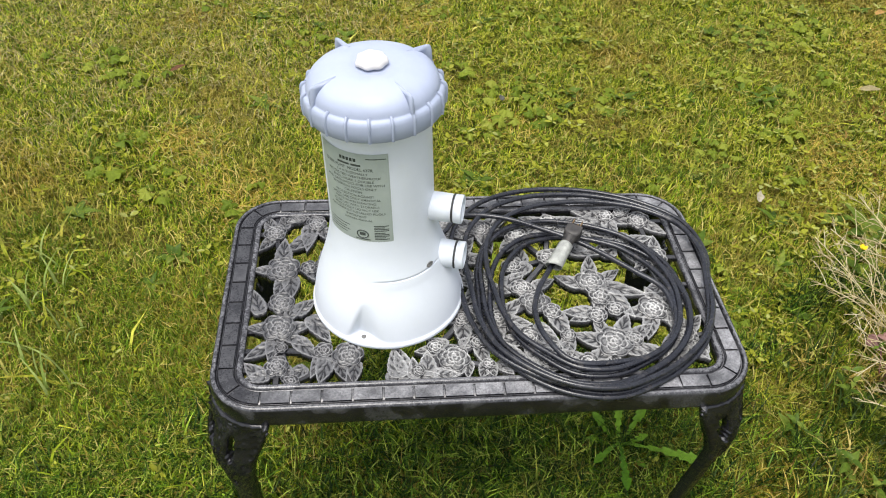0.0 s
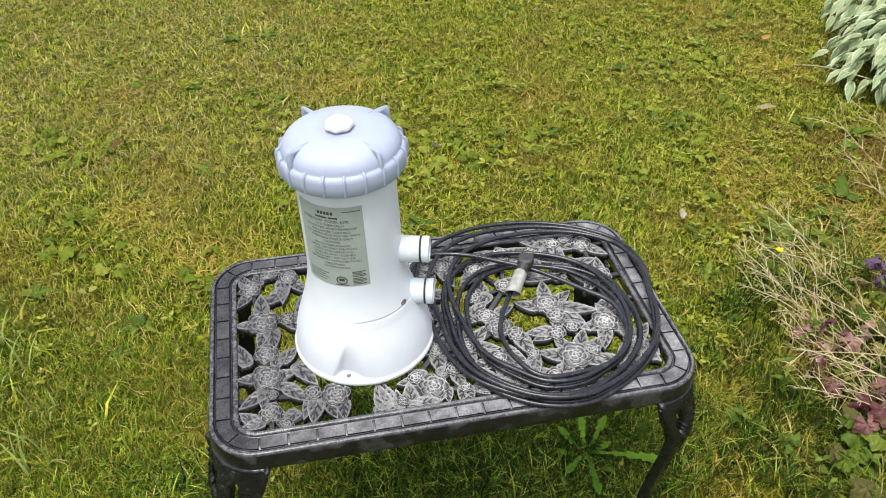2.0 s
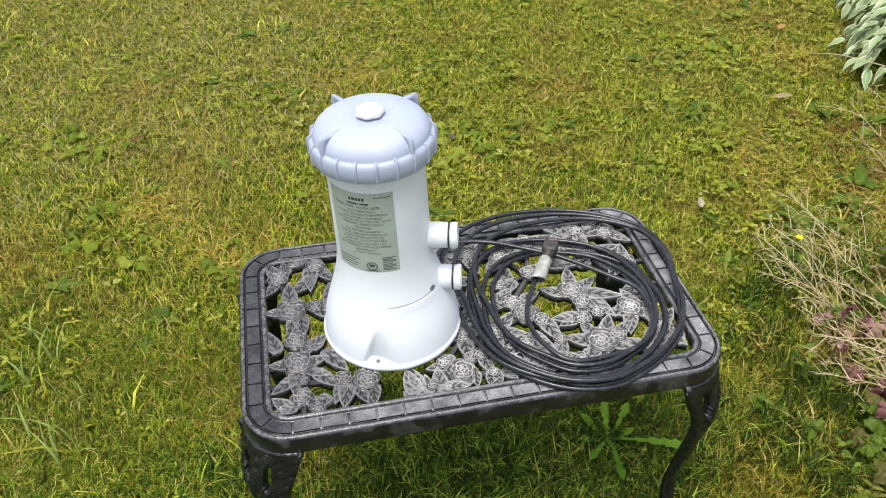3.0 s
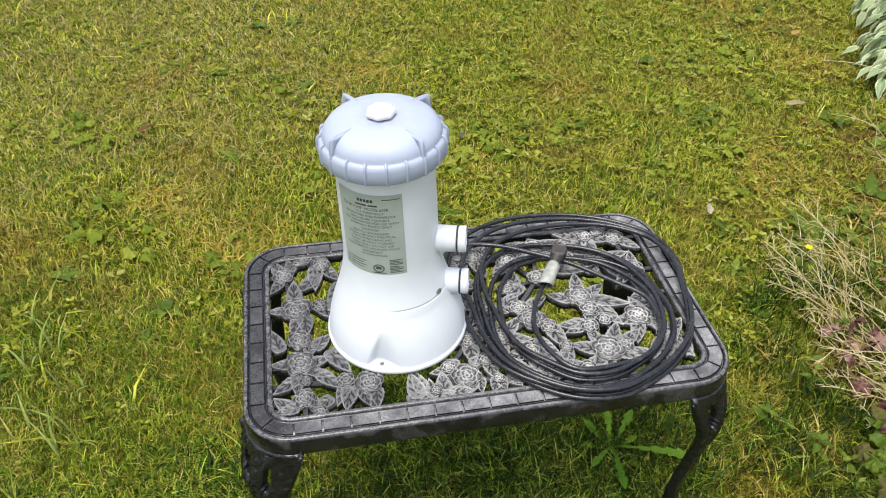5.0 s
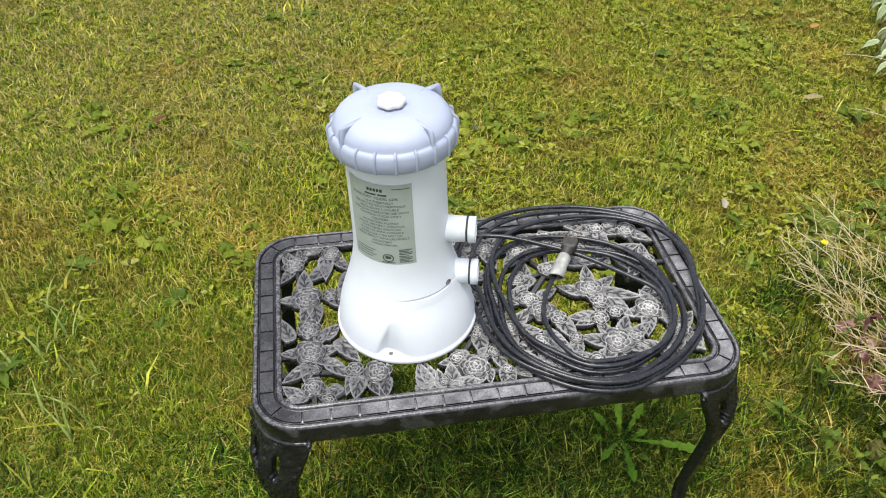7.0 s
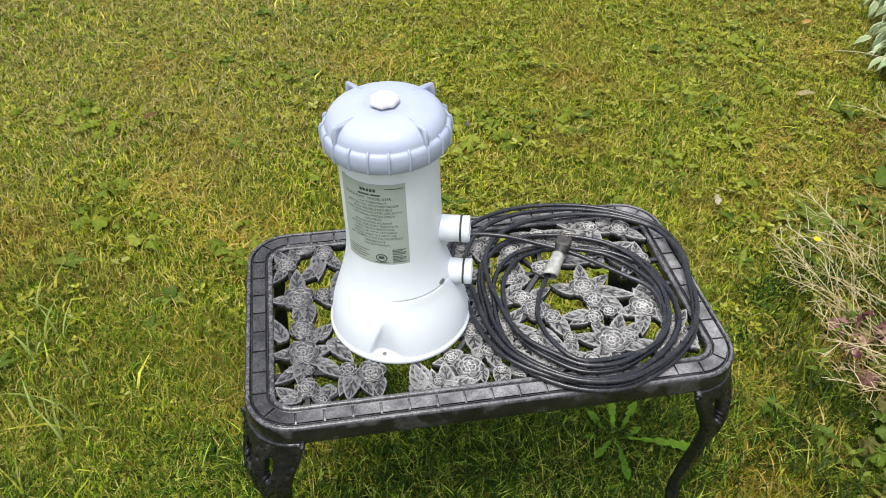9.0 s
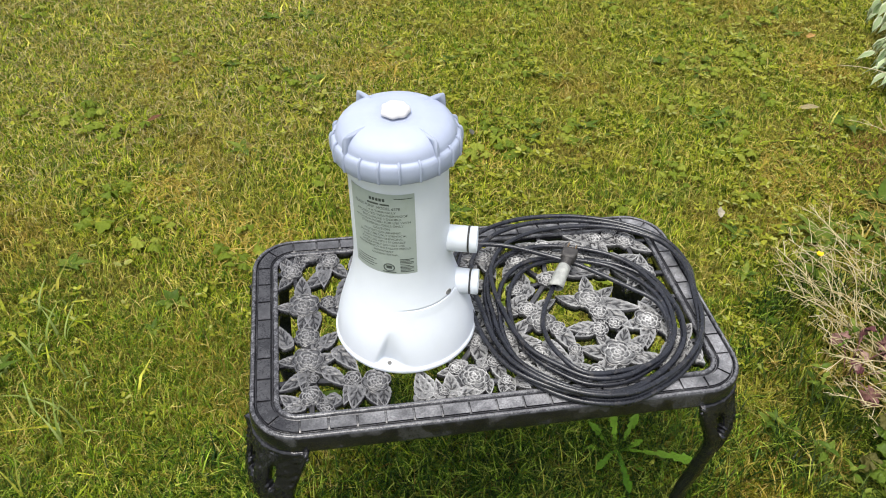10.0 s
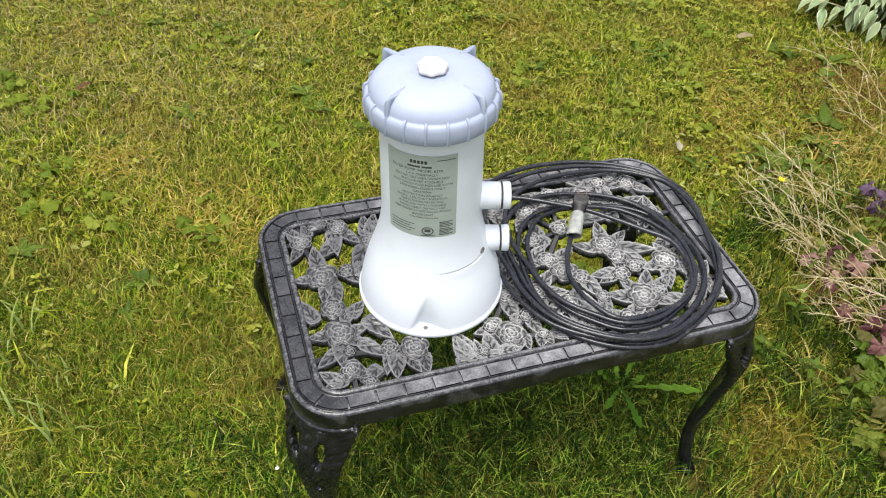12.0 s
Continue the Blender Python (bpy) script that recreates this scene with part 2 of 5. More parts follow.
def lawn_soil():
    n = Nodes("lawn_soil")
    p = n.ground_place()
    moss = n.ramp(n.noise(18, 6, 0.7, p), (0.25, (0.028, 0.032, 0.006)), (0.5, (0.092, 0.092, 0.015)), (0.75, (0.165, 0.140, 0.032)))
    dry = n.ramp(n.noise(60, 5, 0.7, p), (0.3, (0.085, 0.070, 0.014)), (0.7, (0.21, 0.165, 0.040)))
    patch = n.ramp(n.noise(1.7, 4, 0.6, p), (0.45, 0.0), (0.68, 0.8))
    away = n.add("ShaderNodeVectorMath")
    away.operation = "DISTANCE"
    n.link(p, away.inputs[0])
    away.inputs[1].default_value = (0.35, 1.05, 0.0)
    # further off the turf closes over the soil
    turf = n.ramp(n.noise(9, 8, 0.75, p), (0.25, (0.045, 0.065, 0.005)), (0.5, (0.085, 0.105, 0.008)), (0.75, (0.15, 0.145, 0.018)))
    closed = n.ramp(n.math("MULTIPLY", away.outputs["Value"], 0.1), (0.15, 0.0), (0.24, 1.0))
    n.colour(n.mix(closed, n.mix(patch, moss, dry), turf))
    n.set("Roughness", 0.9)
    n.set("Specular IOR Level", 0.1)
    n.bump(n.noise(110, 6, 0.8, p), 0.9, 0.012)
    return n.mat


SOIL = lawn_soil()
GRASS = leafy("grass_blades",
              ((0.0, (0.030, 0.066, 0.006)), (0.28, (0.112, 0.185, 0.010)), (0.56, (0.256, 0.328, 0.015)), (0.82, (0.435, 0.45, 0.036)), (1.0, (0.62, 0.55, 0.15))),
              0.5, "island", (2.3, 0.51, 0.66, ((0.0, (0.14, 0.17, 0.012)), (0.4, (0.28, 0.24, 0.025)), (0.8, (0.42, 0.31, 0.06)), (1.0, (0.52, 0.42, 0.15)))), 0.35, (34, 0.64, 1.36),
              ((7.0, 0.56, 0.68, (0.150, 0.205, 0.045), 0.55), (3.1, 0.54, 0.66, (0.28, 0.225, 0.050), 0.65), (11.0, 0.60, 0.70, (0.085, 0.155, 0.012), 0.50)))
STRAW = leafy("dry_grass", ((0.0, (0.19, 0.130, 0.024)), (0.5, (0.35, 0.27, 0.055)), (1.0, (0.53, 0.45, 0.16))), 0.7, "island", None, 0.2)
FRESH = leafy("fresh_green_grass", ((0.0, (0.030, 0.072, 0.005)), (0.4, (0.105, 0.190, 0.010)), (0.75, (0.225, 0.315, 0.020)), (1.0, (0.42, 0.44, 0.09))), 0.40, "island", None, 0.35, (30, 0.6, 1.35))
PALE_BLADE = leafy("pale_grass_blade", ((0.0, (0.14, 0.205, 0.040)), (0.5, (0.21, 0.28, 0.062)), (1.0, (0.30, 0.36, 0.11))), 0.4, "island", None, 0.3)
MOSSY = leafy("yellowing_short_grass", ((0.0, (0.065, 0.070, 0.005)), (0.5, (0.165, 0.150, 0.009)), (1.0, (0.31, 0.265, 0.022))), 0.6, "island", None, 0.25)
DANDELION = leafy("dandelion_leaf", ((0.0, (0.060, 0.150, 0.008)), (1.0, (0.135, 0.255, 0.018))), 0.42, "each", None, 0.3)
BLEACHED = leafy("bleached_grass", ((0.0, (0.16, 0.135, 0.045)), (0.5, (0.29, 0.245, 0.095)), (1.0, (0.43, 0.385, 0.19))), 0.7, "island", None, 0.2)
RUSTY = leafy("rust_brown_grass", ((0.0, (0.075, 0.040, 0.010)), (0.5, (0.17, 0.095, 0.020)), (1.0, (0.30, 0.20, 0.055))), 0.7, "island", None, 0.2)
GOLDEN = leafy("golden_dry_grass", ((0.0, (0.23, 0.160, 0.020)), (0.5, (0.38, 0.28, 0.045)), (1.0, (0.53, 0.42, 0.13))), 0.7, "island", None, 0.2)
CLOVER = leafy("lawn_weed_leaves", ((0.0, (0.130, 0.148, 0.010)), (0.45, (0.225, 0.235, 0.015)), (0.75, (0.29, 0.30, 0.035)), (1.0, (0.29, 0.31, 0.10))), 0.5, "island", None, 0.32, (16, 0.80, 1.30))
# the table's shade is put into this green, darker than lush grass alone
SHADED_LUSH = leafy("lush_grass", ((0.0, (0.006, 0.019, 0.002)), (0.45, (0.022, 0.062, 0.005)), (0.70, (0.085, 0.165, 0.012)), (0.82, (0.24, 0.37, 0.025)), (1.0, (0.46, 0.50, 0.10))), 0.40, "island", None, 0.3, (40, 0.5, 1.40))
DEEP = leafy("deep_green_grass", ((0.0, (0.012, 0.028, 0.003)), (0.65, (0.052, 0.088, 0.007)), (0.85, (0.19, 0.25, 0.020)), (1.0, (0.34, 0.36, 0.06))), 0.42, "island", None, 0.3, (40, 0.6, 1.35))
LEAF = leafy("fresh_leaf", ((0.0, (0.055, 0.100, 0.010)), (0.5, (0.098, 0.152, 0.017)), (1.0, (0.175, 0.22, 0.032))), 0.42, "each", None, 0.3)
BLUE_LEAF = leafy("grey_green_leaf", ((0.0, (0.110, 0.155, 0.028)), (0.5, (0.155, 0.205, 0.048)), (1.0, (0.22, 0.265, 0.085))), 0.5, "each", None, 0.3)
DULL_LEAF = leafy("dull_olive_leaf", ((0.0, (0.075, 0.075, 0.020)), (0.6, (0.13, 0.115, 0.030)), (1.0, (0.20, 0.145, 0.050))), 0.5, "each", None, 0.2)
LAWN_LEAF = leafy("lawn_leaf", ((0.0, (0.105, 0.155, 0.012)), (0.5, (0.175, 0.222, 0.020)), (1.0, (0.26, 0.29, 0.040))), 0.5, "each", None, 0.3)
PALE_LEAF = leafy("yellowing_leaf", ((0.0, (0.14, 0.175, 0.022)), (0.5, (0.215, 0.225, 0.036)), (1.0, (0.29, 0.245, 0.075))), 0.5, "each", None, 0.3)
MAROON = leafy("maroon_leaf", ((0.0, (0.070, 0.024, 0.030)), (0.45, (0.135, 0.050, 0.055)), (0.80, (0.21, 0.105, 0.095)), (1.0, (0.36, 0.23, 0.19))), 0.5, "each", (42, 0.50, 0.72, ((0.0, (0.30, 0.17, 0.13)), (0.5, (0.16, 0.12, 0.05)), (1.0, (0.40, 0.27, 0.22)))), 0.2)
PURPLE = leafy("purple_leaf", ((0.0, (0.075, 0.045, 0.080)), (1.0, (0.155, 0.100, 0.150))), 0.5, "each", None, 0.2)
STALK = leafy("straw_stalk", ((0.0, (0.33, 0.265, 0.125)), (0.5, (0.47, 0.395, 0.215)), (1.0, (0.58, 0.51, 0.33))), 0.6, "each", None, 0.1)
TAN = leafy("dead_leaf", ((0.0, (0.19, 0.155, 0.075)), (1.0, (0.25, 0.21, 0.11))), 0.7, "each", None, 0.1)
BLEACHED_LEAF = leafy("bleached_leaf", ((0.0, (0.28, 0.25, 0.18)), (1.0, (0.34, 0.31, 0.24))), 0.7, "each", None, 0.1)
DARK_SCRAP = leafy("dark_dead_leaf", ((0.0, (0.045, 0.045, 0.035)), (1.0, (0.075, 0.075, 0.06))), 0.7, "each", None, 0.1)
ORANGE = leafy("orange_leaf", ((0.0, (0.34, 0.20, 0.065)), (1.0, (0.40, 0.25, 0.09))), 0.6, "each", None, 0.15)
BROWN = leafy("brown_leaf", ((0.0, (0.10, 0.045, 0.02)), (1.0, (0.17, 0.075, 0.035))), 0.6, "each", None, 0.1)
YELLOW = leafy("yellow_petal", ((0.0, (0.78, 0.56, 0.02)), (1.0, (0.82, 0.62, 0.03))), 0.4, "each", None, 0.2)
WHITE_PETAL = leafy("white_petal", ((0.0, (0.75, 0.75, 0.70)), (1.0, (0.8, 0.8, 0.78))), 0.5, "each", None, 0.2)


def variegated():
    """A grey-green leaf with a ragged cream margin; the margin lies along the leaf's own edge."""
    n = Nodes("variegated_leaf")
    edge = n.add("ShaderNodeSeparateXYZ")
    n.link(n.add("ShaderNodeTexCoord").outputs["UV"], edge.inputs[0])
    wobble = n.math("MULTIPLY", n.math("SUBTRACT", n.noise(90, 3), 0.5), 0.5)
    margin = n.ramp(n.math("ADD", edge.outputs["X"], wobble), (0.70, 0.0), (0.90, 1.0))
    green = n.ramp(n.each(), (0.0, (0.20, 0.29, 0.13)), (1.0, (0.34, 0.41, 0.21)))
    colour = n.mix(margin, green, (0.52, 0.55, 0.37))
    n.colour(colour)
    n.set("Roughness", 0.5)
    see = n.add("ShaderNodeBsdfTranslucent")
    n.link(colour, see.inputs["Color"])
    both = n.add("ShaderNodeMixShader")
    both.inputs[0].default_value = 0.2
    n.link(n.bsdf.outputs[0], both.inputs[1])
    n.link(see.outputs[0], both.inputs[2])
    n.link(both.outputs[0], n.tree.nodes["Material Output"].inputs["Surface"])
    return n.mat


VARIEGATED = variegated()


# ---- ground: one sheet to the horizon, gently uneven near the table ----
def ground_height(x, y):
    near = math.exp(-((x - 0.4) ** 2 + (y - 0.8) ** 2) / 9.0)
    return near * (-0.006 + 0.012 * noise.noise((x * 1.3, y * 1.3, 0.0)) + 0.006 * noise.noise((x * 5.0, y * 5.0, 3.0)))


def build_ground():
    steps = 150
    axis = [math.sinh(7.0 * (2 * k / steps - 1)) * 0.55 for k in range(steps + 1)]
    verts = [(x + 0.4, y + 0.8, ground_height(x + 0.4, y + 0.8)) for y in axis for x in axis]
    w = steps + 1
    faces = [(j * w + i, j * w + i + 1, (j + 1) * w + i + 1, (j + 1) * w + i) for j in range(steps) for i in range(steps)]
    me = smooth(raw_mesh("ground", verts, faces))
    me.materials.append(SOIL)
    return tagged(new("ground", me), "mossy mown lawn with dry yellowed patches", "lawn", "", "structure")


build_ground()

# ---- patio table of cast metal ----
TABLE_H, TABLE_W, TABLE_D, TABLE_R = 0.43, 0.689, 0.395, 0.066
table = thing("patio_table", pose(0.058, -0.0215, 0, 0, 0, 2.3),
              "dusty black cast metal patio table with an openwork rose top", "table")


def rim_path(inset, per_corner=10):
    """Points and outward normals round the rounded rectangle, inset from the outer edge."""
    r = TABLE_R - inset
    hx, hy = TABLE_W / 2 - TABLE_R, TABLE_D / 2 - TABLE_R
    out = []
    for cx, cy, a0 in ((hx, -hy, -90), (hx, hy, 0), (-hx, hy, 90), (-hx, -hy, 180)):
        for k in range(per_corner + 1):
            a = radians(a0 + 90 * k / per_corner)
            out.append((cx + r * math.cos(a), cy + r * math.sin(a)))
    return out


def build_rim():
    """The frame: an outer apron, two raised lips and the sunk band between them."""
    section = ((0.0030, -0.034), (0.0006, -0.030), (0.0, -0.026), (0.0, -0.010), (0.0006, -0.0045), (0.0022, -0.0012), (0.0045, 0.0),
               (0.0066, -0.0002), (0.0074, -0.0014), (0.0080, -0.0036), (0.0092, -0.0054), (0.0104, -0.0034), (0.0110, -0.0024), (0.0296, -0.0024),
               (0.0303, -0.0036), (0.0316, -0.0056), (0.0330, -0.0022), (0.0350, 0.0), (0.0385, -0.0003), (0.0402, -0.0016),
               (0.0410, -0.0045), (0.0410, -0.015), (0.0370, -0.018), (0.0160, -0.018), (0.0090, -0.024), (0.0080, -0.034))
    bm = bmesh.new()
    loops = []
    for inset, z in section:
        loops.append([bm.verts.new((x, y, TABLE_H + z)) for x, y in rim_path(inset)])
    count = len(loops[0])
    for a, b in zip(loops, loops[1:] + loops[:1]):
        for k in range(count):
            j = (k + 1) % count
            f = bm.faces.new((a[k], a[j], b[j], b[k]))
            f.smooth = True
    bmesh.ops.recalc_face_normals(bm, faces=bm.faces)
    return part("rim", bm, IRON, table, "rounded rectangular rim with raised lips")


rim = build_rim()


def build_rim_panels():
    """The small flat panels round the rim, with open joints between them."""
    hx, hy = TABLE_W / 2 - TABLE_R, TABLE_D / 2 - TABLE_R
    z0, z1, gap, bevel = TABLE_H - 0.0026, TABLE_H - 0.0002, 0.0021, 0.0006
    across = (0.0110, 0.0296)

    def panel(outline_lo, outline_hi):
        verts = [(x, y, z0) for x, y in outline_lo] + [(x, y, z1) for x, y in outline_hi]
        n = len(outline_lo)
        faces = [tuple(range(n, 2 * n))] + [(k, (k + 1) % n, (k + 1) % n + n, k + n) for k in range(n)]
        return raw_mesh("rim_panel", verts, faces)

    def strip(length, depth, b):
        return ((b, b), (length - b, b), (length - b, depth - b), (b, depth - b))

    depth = across[1] - across[0]
    for span, edge, half, count in ((2 * hx, "x", TABLE_D / 2, 15), (2 * hy, "y", TABLE_W / 2, 7)):
        step = span / count
        me = panel(strip(step - gap, depth, 0.0), strip(step - gap, depth, bevel))
        for sign in (-1, 1):
            for k in range(count):
                along = -span / 2 + k * step + gap / 2
                if edge == "x":
                    m = pose(along, -half + across[0], 0) if sign < 0 else pose(-along, half - across[0], 0, 0, 0, 180)
                else:
                    m = pose(half - across[0], along, 0, 0, 0, 90) if sign > 0 else pose(-half + across[0], -along, 0, 0, 0, -90)
                mesh_part("rim_panel", me, PANEL_IRON, rim, "", m)
    for half_turn in range(2):
        a0, a1 = (0.0, 45.0) if half_turn == 0 else (45.0, 90.0)

        def arc(b):
            ro, ri = TABLE_R - across[0] - b, TABLE_R - across[1] + b
            da = math.degrees((gap / 2 + b) / ro)
            angles = [radians(a0 + da + (a1 - a0 - 2 * da) * k / 5) for k in range(6)]
            return [(ro * math.cos(a), ro * math.sin(a)) for a in angles] + [(ri * math.cos(a), ri * math.sin(a)) for a in angles[::-1]]

        me = panel(arc(0.0), arc(bevel))
        for cx, cy, turn in ((hx, -hy, -90), (hx, hy, 0), (-hx, hy, 90), (-hx, -hy, 180)):
            mesh_part("rim_panel", me, PANEL_IRON, rim, "", pose(cx, cy, 0, 0, 0, turn))


LATTICE_T = 0.010


def rose_mesh(radius, seed, around=60, rings=22):
    """An open rose in relief: overlapping petals, each with a raised lip and a sunk floor, round a curled heart."""
    rng = random.Random(seed)
    petals = []
    rows = ((0.60, 0.42, 6, 0.0), (0.40, 0.33, 5, 0.0004), (0.21, 0.24, 4, 0.0007), (0.07, 0.15, 2, 0.0010))
    for at, size, count, level in rows if radius > 0.0145 else ((0.56, 0.46, 6, 0.0), (0.30, 0.36, 4, 0.0004), (0.10, 0.24, 2, 0.0007)):
        first = rng.uniform(0, 6.28)
        for k in range(count):
            a = first + 2 * math.pi * k / count + rng.uniform(-0.16, 0.16)
            s = size * rng.uniform(0.90, 1.10)
            petals.append((at * math.cos(a), at * math.sin(a), s, s * rng.uniform(0.78, 0.95), a, level))

    def inside(x, y, petal):
        """One at the petal's middle, nought at its edge."""
        cx, cy, broad, deep, a, _ = petal
        c, s = math.cos(a), math.sin(a)
        along, across = ((x - cx) * c + (y - cy) * s) / deep, (-(x - cx) * s + (y - cy) * c) / broad
        return 1 - math.hypot(along, across)

    def height(x, y):
        for petal in reversed(petals):
            f = inside(x, y, petal)
            if f > 0:
                d = f * petal[2] * radius
                return 0.0017 + petal[5] + 0.0016 * math.exp(-(d / 0.00115) ** 2) - 0.0012 * math.exp(-((d - 0.0024) / 0.0011) ** 2)
        return 0.0010

    def reach(a):
        r = 1.25
        while r > 0.6 and max(inside(r * math.cos(a), r * math.sin(a), p) for p in petals[:6]) < 0:
            r -= 0.02
        return r

    edge = [reach(2 * math.pi * k / around) for k in range(around)]
    edge = [(edge[k - 1] + 2 * edge[k] + edge[(k + 1) % around]) / 4 for k in range(around)]
    verts, faces = [(0, 0, 0.0028)], []
    for j in range(1, rings + 1):
        s = j / rings
        for k in range(around):
            a = 2 * math.pi * k / around
            x, y = s * edge[k] * math.cos(a), s * edge[k] * math.sin(a)
            verts.append((radius * x, radius * y, height(x, y) if j < rings else 0.0026))
    for k in range(around):
        j = (k + 1) % around
        faces.append((0, 1 + k, 1 + j))
        for q in range(rings - 1):
            lo, hi = 1 + q * around, 1 + (q + 1) * around
            faces.append((lo + k, hi + k, hi + j, lo + j))
    base = len(verts)
    last = 1 + (rings - 1) * around
    verts += [(verts[last + k][0], verts[last + k][1], -LATTICE_T) for k in range(around)]
    faces += [(last + k, base + k, base + (k + 1) % around, last + (k + 1) % around) for k in range(around)]
    faces.append(tuple(range(base, base + around))[::-1])
    me = raw_mesh("rose", verts, faces)
    smooth(me)
    return me


def leaf_plate_mesh(length, width, seed, veins=3.0):
    """A thick cast leaf with a cut midrib, slanting cut veins and a raised edge, pointing along +x."""
    rng = random.Random(seed)
    lengthwise, crosswise = 30, 16
    bend = rng.uniform(-0.12, 0.12)
    shift = rng.uniform(-0.25, 0.25)
    verts, faces = [], []
    for i in range(lengthwise + 1):
        t = i / lengthwise
        half = width / 2 * (2.62 * t ** 0.50 * (1 - t) ** 1.02 + 0.34 * (1 - t) ** 2) * (1 + 0.05 * math.sin(t * veins * 12.6 + seed))
        if t == 1:
            half = 0.0004
        for j in range(crosswise + 1):
            s = 2 * j / crosswise - 1
            cut = math.exp(-(s * half / 0.00095) ** 2) * (0.10 < t < 0.86)
            slant = (t * 1.25 - abs(s) * 0.42) * veins + shift
            vein = math.exp(-((slant - round(slant)) / 0.19) ** 2) * (abs(s) < 0.70) * (0.16 < t < 0.80)
            lip = math.exp(-((1 - abs(s)) * half / 0.0011) ** 2)
            h = 0.00245 + 0.0004 * lip - 0.0025 * max(cut, vein) * (1 - lip)
            verts.append((length * t, half * s + bend * length * t * t, h))
    w = crosswise + 1
    for i in range(lengthwise):
        for j in range(crosswise):
            a = i * w + j
            faces.append((a, a + w, a + w + 1, a + 1))
    loop = [j for j in range(w)] + [i * w + crosswise for i in range(1, lengthwise + 1)] + \
           [lengthwise * w + j for j in range(crosswise - 1, -1, -1)] + [i * w for i in range(lengthwise - 1, 0, -1)]
    base = len(verts)
    verts += [(verts[v][0], verts[v][1], -LATTICE_T) for v in loop]
    n = len(loop)
    faces += [(loop[k], loop[(k + 1) % n], base + (k + 1) % n, base + k) for k in range(n)]
    faces.append(tuple(range(base, base + n))[::-1])
    me = raw_mesh("leaf", verts, faces)
    bm = bmesh.new()
    bm.from_mesh(me)
    bmesh.ops.recalc_face_normals(bm, faces=bm.faces)
    bm.to_mesh(me)
    bm.free()
    smooth(me)
    return me


def build_lattice():
    """Roses at (u, v, radius) and leaves at (u, v, heading, length) on the table's own axes."""
    west = ((-0.266, 0.045, 0.022), (-0.264, -0.021, 0.017), (-0.264, -0.066, 0.021), (-0.282, 0.122, 0.016), (-0.252, 0.150, 0.016), (-0.223, 0.140, 0.015),
            (-0.182, 0.100, 0.014), (-0.230, 0.046, 0.012), (-0.262, -0.130, 0.015), (-0.244, -0.152, 0.012), (-0.259, -0.100, 0.008), (-0.173, -0.115, 0.019),
            (-0.205, -0.106, 0.012))
    middle = ((-0.039, -0.125, 0.020), (0.004, -0.138, 0.008), (-0.006, -0.100, 0.011), (-0.062, -0.107, 0.010), (-0.086, -0.145, 0.008))
    east = ((0.167, 0.003, 0.021), (0.173, -0.027, 0.014), (0.080, -0.032, 0.020), (0.065, -0.006, 0.015), (0.101, -0.052, 0.013), (0.173, -0.109, 0.023),
            (0.202, -0.104, 0.012), (0.241, -0.052, 0.020), (0.188, -0.051, 0.012), (0.116, -0.095, 0.010), (0.075, 0.103, 0.019), (0.161, -0.061, 0.013),
            (0.268, 0.132, 0.017), (0.246, 0.150, 0.015), (0.111, 0.053, 0.013), (0.057, 0.038, 0.013))
    # sprays of a rose and its leaves behind the pump and under the coil
    sprays = ((-0.140, 0.128, 0.017), (-0.088, 0.118, 0.018), (-0.035, 0.132, 0.017), (0.020, 0.122, 0.018), (0.125, 0.128, 0.017), (0.178, 0.120, 0.019),
              (0.218, 0.142, 0.013), (-0.170, 0.010, 0.017), (-0.020, 0.062, 0.019), (0.012, 0.004, 0.016), (0.024, -0.062, 0.018), (-0.022, -0.058, 0.015),
              (0.062, -0.096, 0.016), (0.085, -0.132, 0.013), (0.272, 0.052, 0.018), (0.232, 0.086, 0.016), (0.276, -0.004, 0.015), (0.272, -0.098, 0.017),
              (0.240, -0.136, 0.015), (0.132, -0.140, 0.013), (0.048, -0.140, 0.012))
    leaves_nw = ((-0.285, 0.044, 178, 0.022), (-0.267, 0.065, 93, 0.040), (-0.264, 0.026, -113, 0.032), (-0.254, 0.026, -87, 0.034), (-0.227, 0.043, -52, 0.037),
                 (-0.232, 0.132, -93, 0.046), (-0.232, 0.112, -135, 0.041), (-0.288, 0.108, -130, 0.025), (-0.289, 0.133, 105, 0.024), (-0.270, 0.136, 95, 0.022),
                 (-0.214, 0.127, -57, 0.029), (-0.182, 0.117, 89, 0.040), (-0.177, 0.118, 64, 0.042), (-0.193, 0.089, -121, 0.046), (-0.206, 0.056, -92, 0.041))
    leaves_sw = ((-0.292, -0.032, 106, 0.036), (-0.280, -0.064, -178, 0.024), (-0.252, -0.042, 46, 0.028), (-0.241, -0.035, 40, 0.028), (-0.250, -0.065, 7, 0.028),
                 (-0.251, -0.078, -39, 0.026), (-0.267, -0.084, -96, 0.034), (-0.271, -0.093, -152, 0.036), (-0.281, -0.142, 135, 0.028), (-0.275, -0.142, -171, 0.025),
                 (-0.238, -0.088, -48, 0.037), (-0.252, -0.134, -54, 0.020), (-0.206, -0.115, -119, 0.032), (-0.200, -0.122, -105, 0.034), (-0.165, -0.130, -98, 0.027),
                 (-0.222, -0.050, -58, 0.045), (-0.230, -0.134, -137, 0.024), (-0.184, -0.128, -80, 0.026))
